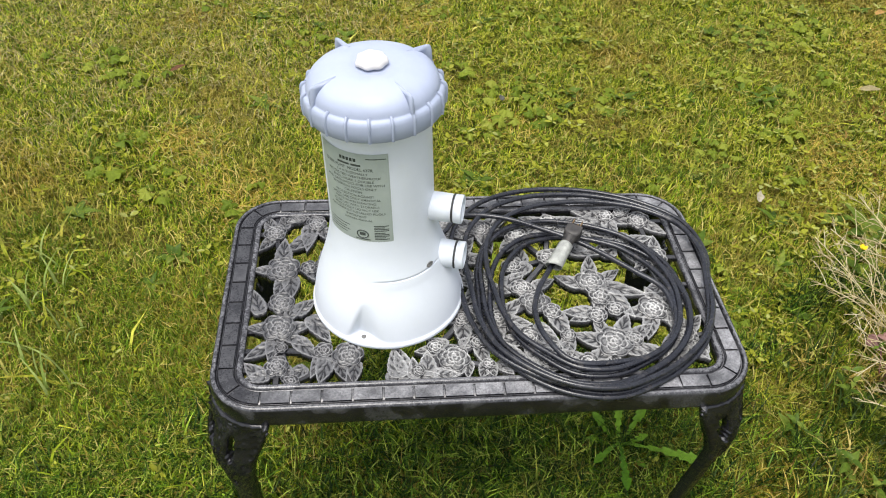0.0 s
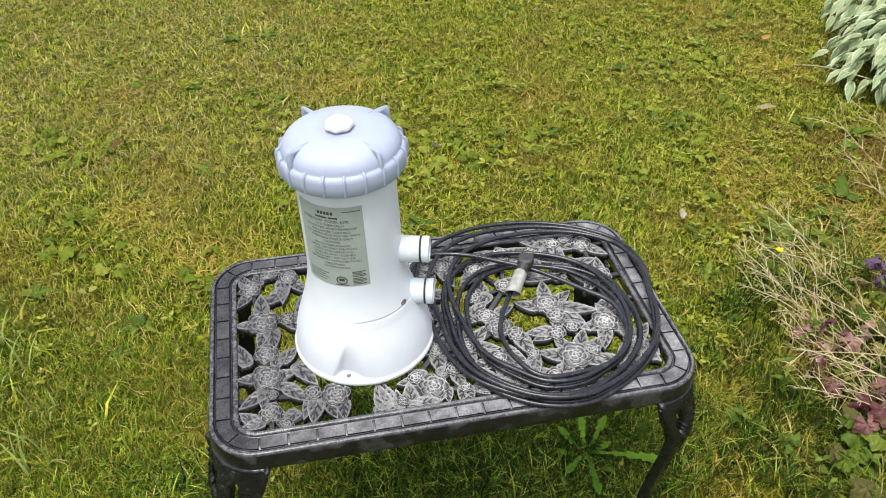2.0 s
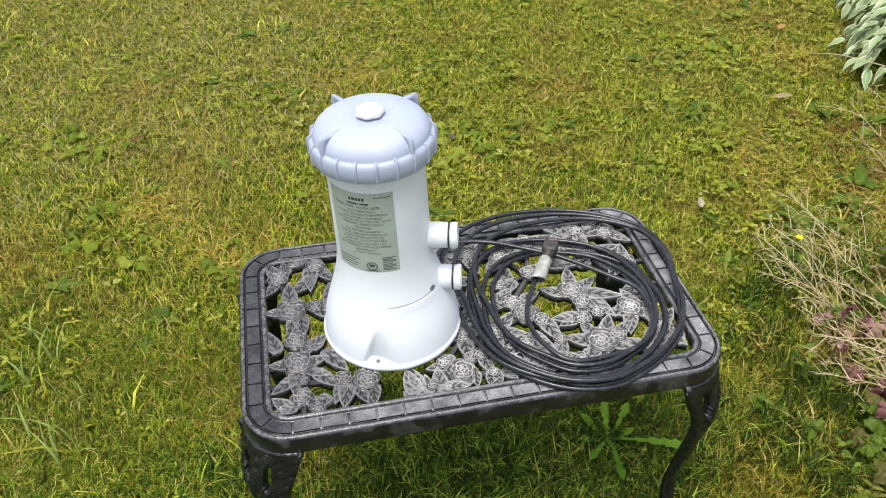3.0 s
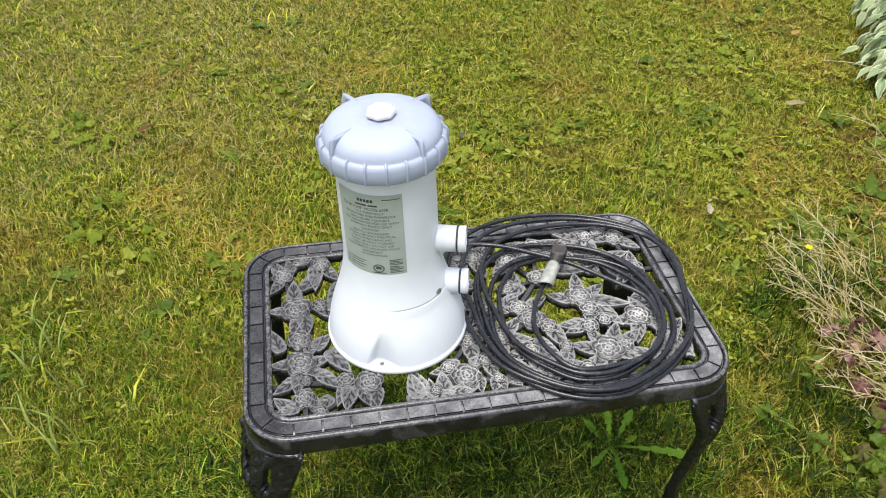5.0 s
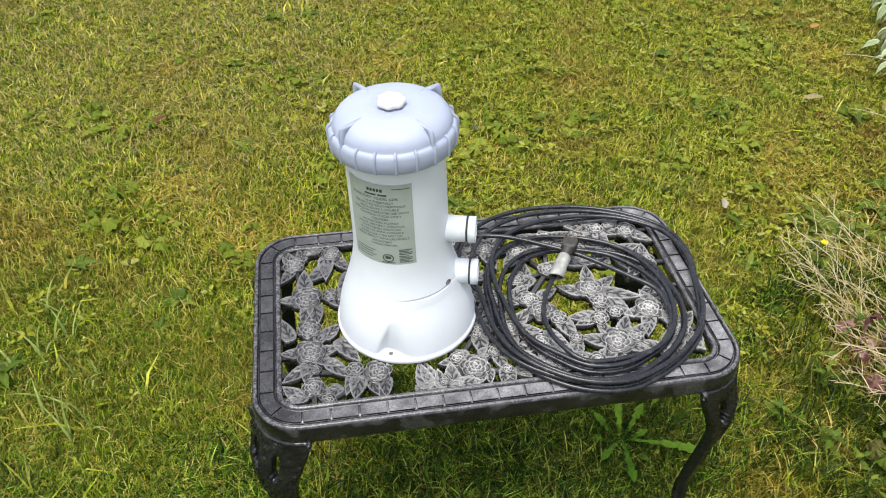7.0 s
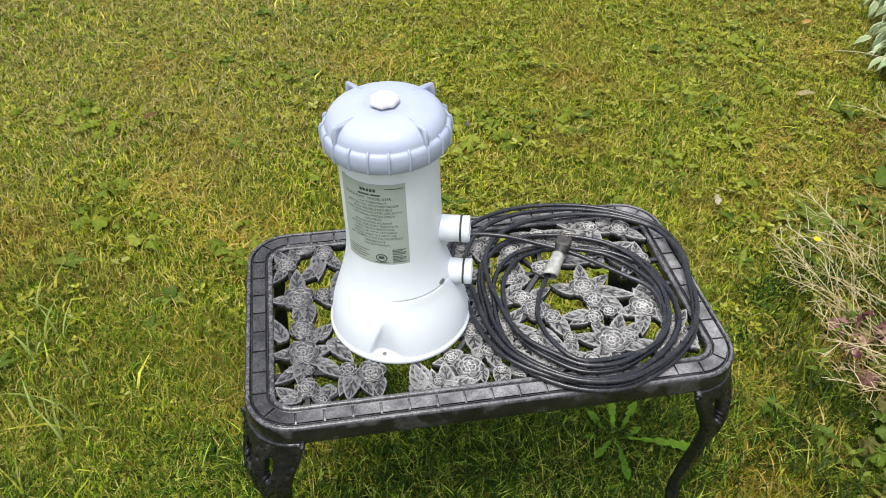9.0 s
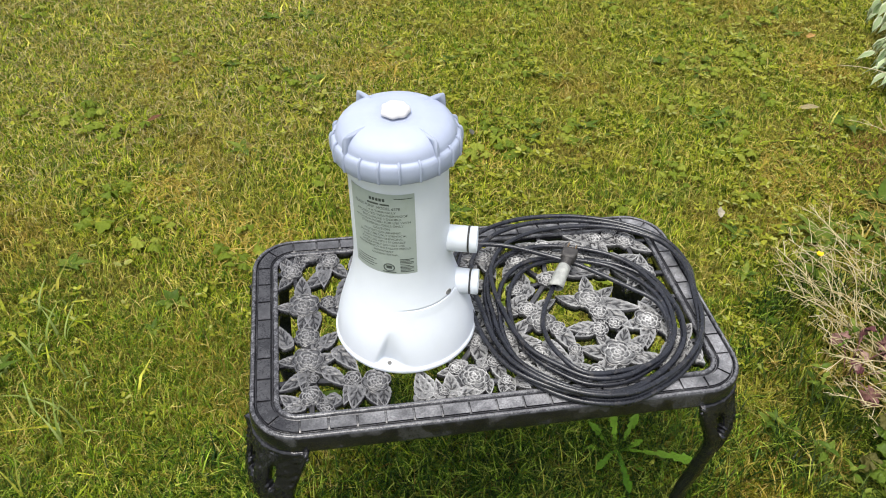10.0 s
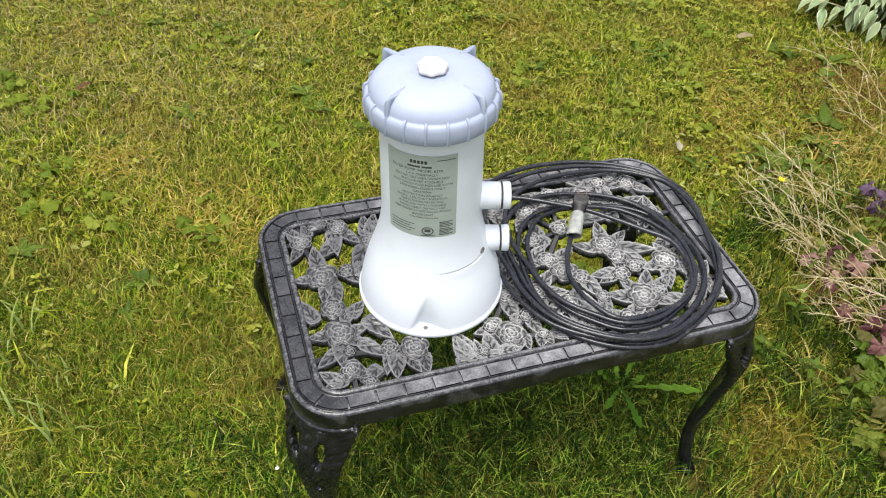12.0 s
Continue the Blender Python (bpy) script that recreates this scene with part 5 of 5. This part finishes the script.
for k, (x, y) in enumerate(((0.84, -0.17), (0.90, -0.15), (0.80, -0.24), (0.95, -0.19), (0.87, -0.28), (0.96, -0.27), (0.92, -0.36), (1.03, -0.30))):
    rosette(x, y, 0.085 + 0.012 * (k % 3), 6, 60 + k, PALE_LEAF if k % 2 else LEAF, "broad_leaf_plant", "spreading plant with broad yellow-green leaves at the edge of the bed")
for k, (x, y) in enumerate(((1.00, 0.48), (0.98, 0.40), (1.05, 0.55), (1.15, 0.50), (1.22, 0.62), (1.30, 0.70), (1.45, 0.92), (1.52, 1.00), (1.40, 1.08))):
    rosette(x, y, 0.070 + 0.012 * (k % 3), 7, 80 + k, None, "broad_leaf_plant", "spreading plant with broad green leaves among dry stalks")
def lobed_plant(x, y, count, spread, size, seed, mat):
    gen = random.Random(seed)
    plant = thing("lobed_plant", pose(x, y, 0.0), "low bed plant with broad lobed green and yellowing leaves", "plant", "green plants in the bed")
    shapes = [palm_leaf_mesh("leaf", 1.0, 20 + s) for s in range(3)]
    for k, (dx, dy, h, turn, s) in enumerate(scattered_leaves(count, spread, seed, size)):
        h *= 0.8
        mesh_part("leaf_stalk", stem_mesh("leaf_stalk", ((0, 0, 0), (dx * 0.5, dy * 0.5, h * 0.75), (dx, dy, h)), 0.0015, 0.0010), LEAF, plant)
        mesh_part("leaf", shapes[k % 3], (PALE_LEAF, mat, DULL_LEAF, mat, DULL_LEAF, mat)[(k + seed) % 6], plant, "", pose(dx, dy, h, gen.uniform(-30, 30), gen.uniform(-5, 40), turn) @ Matrix.Scale(s, 4))
    return plant


for k, (x, y) in enumerate(((0.84, -0.17), (0.90, -0.10), (0.81, -0.25), (0.90, -0.23), (0.86, -0.33), (0.97, -0.16), (1.02, -0.24), (0.98, -0.34), (1.06, -0.12), (1.10, 0.06), (1.02, 0.20), (1.20, 0.18))):
    lobed_plant(x, y, 9, 0.080, 0.050, 140 + k, LEAF)
mesh_part("stem", stem_mesh("stem", ((0.25, -0.06, 0.06), (0.10, -0.01, 0.09), (0.0, 0.02, 0.09)), 0.0018, 0.0008), STALK,
          thing("trailing_stem", pose(1.440, 1.262, 0.02), "thin pale stem trailing over the lawn from the border plants", "stem"))
variegated_plant(1.89, 1.29, 0.24, 0.26, 540, 21)
variegated_plant(2.10, 1.08, 0.26, 0.28, 460, 22)
variegated_plant(2.10, 1.62, 0.27, 0.30, 480, 23)
variegated_plant(2.42, 1.40, 0.28, 0.32, 200, 24)
variegated_plant(2.40, 1.88, 0.28, 0.30, 200, 25)

dead = random.Random(31)
for k in range(26):
    y = dead.uniform(-0.30, 0.62)
    fallen(0.98 + 0.42 * max(0.0, y) + dead.uniform(-0.06, 0.30), y, 0.035 + dead.uniform(0.0, 0.03), dead.uniform(0, 360), dead.uniform(0.028, 0.055), dead.uniform(0.016, 0.030),
           (TAN, BROWN, ORANGE, TAN)[k % 4], "crumpled brown dead leaf lying among the bed plants", dead.uniform(-35, 35), dead.choice((0, 2)))

# ---- weeds and tufts in the lawn ----
FEET = ((0.402, -0.203), (0.388, 0.184), (-0.272, -0.230), (-0.288, 0.157))
rng = random.Random(77)
for k in range(80):
    y = rng.uniform(-0.1, 2.3)
    x = rng.uniform(-0.85 - 0.2 * y, 0.75 + 0.55 * y)
    if k > 45 and x < 0.2:
        x += 0.8
    rosette(x, y, rng.uniform(0.030, 0.060), rng.randrange(5, 9), 200 + k)
plant = thing("dandelion", pose(0.340, -0.018, 0.004), "green dandelion rosette with jagged leaves under the patio table", "weed")
for k, (turn, rise, length) in enumerate(((-19, 12, 0.152), (47, 38, 0.092), (125, 34, 0.078), (-95, 16, 0.100), (-139, 20, 0.075), (-52, 24, 0.062), (5, 46, 0.060), (88, 52, 0.085), (168, 28, 0.060))):
    mesh_part("leaf", jagged_leaf_mesh(length, 0.014 + 0.075 * length, 30 + k), DANDELION, plant, "", pose(0, 0, 0.026 if rise < 22 else 0.006, 0, -rise, turn))
for k, (x, y) in enumerate(((0.21, 0.07), (0.235, 0.035), (0.11, 0.03), (0.07, -0.03), (0.36, 0.04), (-0.02, 0.01), (0.27, 0.06))):
    rosette(x, y, 0.038 + 0.008 * (k % 3), 7, 180 + k, None, "lawn_weed", "broad-leaved green weed growing under the patio table")
WEED_LEAVES = [palm_leaf_mesh("leaf", 1.0, 60 + s, 4, 26) for s in range(5)]


def lobed_weed(x, y, size, count, seed, mat):
    """A low weed with lobed leaves spread close over the turf."""
    gen = random.Random(seed)
    plant = thing("lobed_weed", pose(x, y, 0.0), "low weed with lobed leaves spread over the lawn", "weed", "lobed weeds in the lawn")
    for k in range(count):
        a, r = gen.uniform(0, 6.28), size * 1.5 * gen.random() ** 0.6
        m = pose(r * math.cos(a), r * math.sin(a), gen.uniform(0.016, 0.034), gen.uniform(-22, 22), gen.uniform(-12, 18), math.degrees(a) + gen.uniform(-60, 60))
        mesh_part("leaf", WEED_LEAVES[gen.randrange(5)], mat, plant, "", m @ Matrix.Scale(size * gen.uniform(0.65, 1.15), 4))
    return plant


gen = random.Random(8)
for x, y in ((-0.704, 0.839), (-0.613, 0.705), (-0.905, 1.273), (1.019, 1.007), (0.344, 1.064), (0.954, 1.227), (0.213, 0.992), (-0.352, 0.613), (-0.862, 1.229), (0.141, 1.206)):
    for k in range(2):
        lobed_weed(x + gen.uniform(-0.05, 0.05), y + gen.uniform(-0.05, 0.05), gen.uniform(0.030, 0.046), 6, gen.randrange(999), gen.choice((LAWN_LEAF, LAWN_LEAF, PALE_LEAF)))
for k in range(70):
    y = 0.25 + 2.1 * gen.random()
    x = gen.uniform(-0.85 - 0.2 * y, 0.62 + 0.50 * y) if k % 3 == 0 else gen.uniform(0.15, 0.62 + 0.50 * y)
    lobed_weed(x, y, gen.uniform(0.022, 0.038), gen.randrange(4, 8), gen.randrange(999), gen.choice((LAWN_LEAF, LAWN_LEAF, PALE_LEAF, BLUE_LEAF)))
# three in four tufts carry the shade under the table as darker colour
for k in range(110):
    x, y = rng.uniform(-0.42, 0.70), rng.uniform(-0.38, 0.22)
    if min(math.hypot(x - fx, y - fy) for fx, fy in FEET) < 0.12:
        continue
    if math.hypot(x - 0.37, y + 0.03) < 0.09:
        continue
    tuft(x, y, rng.uniform(0.040, 0.070), 46, 300 + k, SHADED_LUSH if k % 4 else GRASS, "tuft of longer green grass, mostly shade-darkened, under the patio table", 0.05)
for k, (x, y) in enumerate(((-0.71, 0.26), (-0.79, 0.47), (-0.69, 0.12), (-0.74, 0.18), (-0.81, 0.31), (-0.77, 0.37))):
    tuft(x, y, 0.085 + 0.012 * (k % 3), 6, 420 + k, PALE_BLADE, "tuft of long pale green grass blades in the lawn", 0.04, 1.7)
for k in range(90):
    y = rng.uniform(-0.42, 0.42)
    x = 0.74 + 0.45 * max(0, y) + rng.uniform(-0.10, 0.42)
    tuft(x, y, rng.uniform(0.05, 0.10), 46, 440 + k, (DEEP, SHADED_LUSH, DEEP, DEEP, SHADED_LUSH, STRAW)[k % 6], "tuft of long mixed grass at the edge of the bed", 0.05)
for k in range(44):
    y = rng.uniform(-0.36, 0.6)
    x = 0.78 + 0.40 * max(0, y) + rng.uniform(-0.04, 0.34)
    seedling(x, y, rng.uniform(0.04, 0.09), 560 + k, rng.choice((2, 3, 3)), rng.uniform(0.018, 0.030), PALE_LEAF if k % 5 == 0 else LEAF)


# ---- the grass itself ----
def scatter(count, seed):
    """Places over the lawn, thinner with distance from the table's front."""
    gen = np.random.default_rng(seed)
    y = -0.45 + 3.15 * gen.random(count * 3) ** 1.25
    x = (-1.10 - 0.26 * y) + (2.45 + 0.95 * y) * gen.random(count * 3)
    keep = gen.random(count * 3) < (1.9 + 0.95 * y) / 4.5
    x, y = x + 0.22 * gen.normal(size=count * 3), y + 0.12 * gen.normal(size=count * 3)
    x, y = x[keep][:count], y[keep][:count]
    return gen, x, y


def undulation(x, y):
    return 0.5 + 0.25 * np.sin(3.1 * x + 1.3 * np.sin(2.3 * y)) + 0.25 * np.sin(2.7 * y + 1.7 * np.sin(3.7 * x + 1.0))


def build_blades(name, count, seed, height, width, lean, mat, label, lift=0.0, patch=None, ring=None):
    gen, x, y = scatter(count, seed)
    if ring:
        # round the middle of the lawn, thinning outwards
        a, r = 2 * math.pi * gen.random(len(x)), ring[0] + (ring[1] - ring[0]) * gen.random(len(x)) ** 1.3
        x, y = 0.35 + 0.85 * r * np.cos(a), 1.05 + r * np.sin(a)
        inside = (y > -0.42) & (y < 2.6) & (np.abs(x - 0.13 - 0.21 * y) < 1.05 + 0.58 * y)
        x, y = x[~inside], y[~inside]
    if patch:
        # rounded, ragged-edged patch: x and y of two corners
        hx, hy = (patch[2] - patch[0]) / 2, (patch[3] - patch[1]) / 2
        x = patch[0] + (patch[2] - patch[0]) * gen.random(count)
        y = patch[1] + (patch[3] - patch[1]) * gen.random(count)
        inset = min(hx, hy) * (1 - (np.abs((x - patch[0]) / hx - 1) ** 2.6 + np.abs((y - patch[1]) / hy - 1) ** 2.6) ** (1 / 2.6))
        keep = gen.random(count) < np.clip(inset / max(0.18, 0.36 * min(hx, hy)) + 0.9 * (undulation(x * 4, y * 4) - 0.5), 0, 1)
        x, y = x[keep], y[keep]
    # worn bare round the table's feet
    clear = np.ones(len(x), bool)
    if not patch:
        clear &= gen.random(len(x)) < 0.82 + 0.35 * undulation(x * 8.3 + 1, y * 8.3)
        # thinner under the table, so the grass darkened for its shade takes over
        shade = np.clip(1.3 - np.hypot((x - 0.15) / 0.42, (y + 0.20) / 0.30), 0, 1)
        clear &= gen.random(len(x)) > 0.75 * shade
        # and at the foot of the bed
        clear &= gen.random(len(x)) > 0.45 * np.clip((x - 0.78) / 0.15, 0, 1) * np.clip((0.25 - y) / 0.15, 0, 1)
    for fx, fy in FEET:
        clear &= (x - fx + 0.014) ** 2 + (y - fy + 0.018) ** 2 > (0.017 + 0.014 * gen.random(len(x))) ** 2
    x, y = x[clear], y[clear]
    n = len(x)
    far = 1 + 0.40 * np.clip(y, 0, 3) if not ring else 1 + 0.55 * np.hypot(x - 0.35, y - 1.05)
    h = height * (0.45 + 0.75 * gen.random(n)) * (0.75 + 0.5 * undulation(x, y))
    w = width * (0.6 + 0.8 * gen.random(n)) * far
    a = 2 * math.pi * gen.random(n)
    out = h * lean * (0.35 + 1.1 * gen.random(n))
    cx, cy = np.cos(a), np.sin(a)
    twist = a + 1.57 + 0.9 * (gen.random(n) - 0.5)
    sx, sy = np.cos(twist) * w / 2, np.sin(twist) * w / 2
    z0 = np.full(n, -0.012) + lift * gen.random(n)
    rows = [(x - sx, y - sy, z0), (x + sx, y + sy, z0),
            (x + cx * out * 0.35 - sx * 0.85, y + cy * out * 0.35 - sy * 0.85, z0 + 0.006 + h * 0.55), (x + cx * out * 0.35 + sx * 0.85, y + cy * out * 0.35 + sy * 0.85, z0 + 0.006 + h * 0.55),
            (x + cx * out, y + cy * out, z0 + 0.006 + h * (1.0 - 0.18 * lean))]
    co = np.stack([np.stack(r, axis=1) for r in rows], axis=1).reshape(-1)
    base = (np.arange(n) * 5)[:, None]
    loops = np.concatenate([base + np.array([0, 1, 3, 2]), base + np.array([2, 3, 4])], axis=1).reshape(-1)
    starts = ((np.arange(n) * 7)[:, None] + np.array([0, 4])).reshape(-1)
    me = bpy.data.meshes.new(name)
    me.vertices.add(n * 5)
    me.loops.add(n * 7)
    me.polygons.add(n * 2)
    me.vertices.foreach_set("co", co)
    me.loops.foreach_set("vertex_index", loops.astype(np.int32))
    me.polygons.foreach_set("loop_start", starts.astype(np.int32))
    me.update()
    me.validate()
    me.materials.append(mat)
    return tagged(new(name, me), label, "grass", "", "stuff")


build_blades("lawn_grass", 440000, 1, 0.028, 0.0021, 0.85, GRASS, "short uneven green and yellow lawn grass")
build_blades("lawn_grass", 52000, 21, 0.037, 0.0019, 0.75, FRESH, "fresh green grass standing denser near the table", 0.0, (-1.40, -0.62, -0.18, 0.62))
build_blades("lawn_grass", 30000, 22, 0.030, 0.0019, 0.8, FRESH, "fresh green grass scattered through the lawn")
build_blades("dry_grass", 4800, 9, 0.046, 0.0024, 1.8, STRAW, "dry straw lying thickly over the edge of the bed", 0.02, (0.84, -0.28, 1.75, 0.72))
build_blades("lush_grass", 34000, 14, 0.034, 0.0023, 1.1, SHADED_LUSH, "darker green grass in front of the table", 0.0, (-1.05, -0.62, -0.22, 0.12))
build_blades("long_grass", 220, 11, 0.085, 0.0046, 1.2, GRASS, "long broad grass blades at the lawn's edge", 0.0, (-1.10, -0.45, -0.50, 0.60))
build_blades("outer_lawn", 70000, 12, 0.032, 0.0040, 1.1, GRASS, "uneven green and yellow lawn grass further off", 0.0, None, (1.3, 7.5))
build_blades("long_grass", 1500, 4, 0.055, 0.0034, 1.2, GRASS, "scattered longer grass blades bent over the lawn")
# blades whose dark colour stands in for the table's shade
build_blades("lush_grass", 50000, 6, 0.046, 0.0019, 0.8, SHADED_LUSH, "longer grass growing under the patio table, its shade in the colour", 0.0, (-0.36, -0.50, 0.66, 0.28))
build_blades("lush_grass", 50000, 7, 0.042, 0.0024, 1.1, DEEP, "longer dark green grass along the edge of the bed", 0.0, (0.72, -0.50, 1.40, 0.22))
build_blades("dry_grass", 30000, 8, 0.020, 0.0022, 2.0, BLEACHED, "bleached dry grass in a worn part of the lawn", 0.012, (-1.80, 0.78, 0.18, 2.85))
for k, (x, y, w, d) in enumerate(((-0.36, 0.66, 0.38, 0.32), (-0.62, 0.93, 0.30, 0.24), (0.30, 0.98, 0.30, 0.20), (-0.02, 1.55, 0.40, 0.30), (1.42, 1.48, 0.40, 0.30), (1.12, 0.86, 0.30, 0.36))):
    build_blades("dry_grass", 1700, 40 + k, 0.022, 0.0022, 1.9, GOLDEN, "golden dry grass in a scorched spot of the lawn", 0.014, (x - w / 2, y - d / 2, x + w / 2, y + d / 2))
build_blades("dry_grass", 15000, 23, 0.022, 0.0016, 0.9, MOSSY, "yellowing short grass round the foot of the patio table", 0.014, (0.38, -0.36, 0.70, 0.06))
build_blades("dry_grass", 2600, 17, 0.028, 0.0020, 1.6, RUSTY, "rust-brown dead grass under the patio table", 0.012, (-0.40, -0.52, 0.72, 0.20))
build_blades("dry_grass", 5200, 18, 0.024, 0.0026, 1.8, RUSTY, "rust-brown dead grass beside the border plants", 0.014, (1.15, 0.55, 1.75, 1.15))
build_blades("dry_grass", 52000, 2, 0.026, 0.0017, 1.6, STRAW, "dry straw-coloured grass lying between the green blades", 0.010)


def build_clover(count, seed):
    """Small oval weed leaves close to the ground, in drifts."""
    gen, x, y = scatter(count * 2, seed)
    drift = undulation(x * 2.1 + 4, y * 2.1 + 2) * 0.6 + undulation(x * 5.0, y * 5.0 + 1) * 0.4 + np.clip(0.40 * (x - 0.15), -0.28, 0.10) + 0.08 * np.clip(y, 0, 1.5)
    keep = gen.random(len(x)) < np.clip((drift - 0.35) * 2.2, 0.06, 1)
    # few bright leaves under the table and bed, to keep the shaded ground dark
    keep &= (gen.random(len(x)) > 0.85) | (y > 0.16) | (x < -0.33)
    for fx, fy in FEET:
        keep &= (x - fx) ** 2 + (y - fy) ** 2 > 0.065 ** 2
    x, y = x[keep][:count // 4], y[keep][:count // 4]
    # four or so leaves spreading from each crown
    grow = (0.55 + 1.1 * gen.random(len(x)) ** 2.5) * (1 + 0.12 * np.clip(y, 0, 2))
    first = 2 * math.pi * gen.random(len(x))
    x, y, grow, first = (np.repeat(v, 4) for v in (x, y, grow, first))
    n = len(x)
    size = (0.0042 + 0.0026 * gen.random(n)) * grow
    a = first + np.tile(np.arange(4), n // 4) * 1.57 + 0.9 * gen.normal(size=n) * 0.5
    tip = (gen.random(n) - 0.15) * 0.9
    cx, cy = np.cos(a), np.sin(a)
    x, y = x + cx * size * 1.2, y + cy * size * 1.2
    z = 0.006 + 0.024 * np.repeat(gen.random(n // 4), 4) + 0.004 * gen.random(n)
    half = size * (0.34 + 0.26 * gen.random(n))
    outline = ((-1.0, 0.0, 0.0), (-0.35, -1.0, 0.25), (0.45, -0.85, 0.25), (1.0, 0.0, 0.1), (0.45, 0.85, 0.25), (-0.35, 1.0, 0.25))
    rows = []
    for u, v, fold in outline:
        rows.append(np.stack([x + cx * u * size - cy * v * half, y + cy * u * size + cx * v * half, z + u * size * tip * 0.6 + fold * half], axis=1))
    co = np.stack(rows, axis=1).reshape(-1)
    base = (np.arange(n) * 6)[:, None]
    loops = np.concatenate([base + np.array([0, 1, 2, 3]), base + np.array([0, 3, 4, 5])], axis=1).reshape(-1)
    me = bpy.data.meshes.new("clover")
    me.vertices.add(n * 6)
    me.loops.add(n * 8)
    me.polygons.add(n * 2)
    me.vertices.foreach_set("co", co)
    me.loops.foreach_set("vertex_index", loops.astype(np.int32))
    me.polygons.foreach_set("loop_start", (np.arange(n * 2) * 4).astype(np.int32))
    me.update()
    me.validate()
    me.materials.append(CLOVER)
    return tagged(new("clover", me), "drifts of small oval weed leaves in the lawn", "clover", "", "stuff")


build_clover(27000, 3)

# ---- rim panels ----
build_rim_panels()
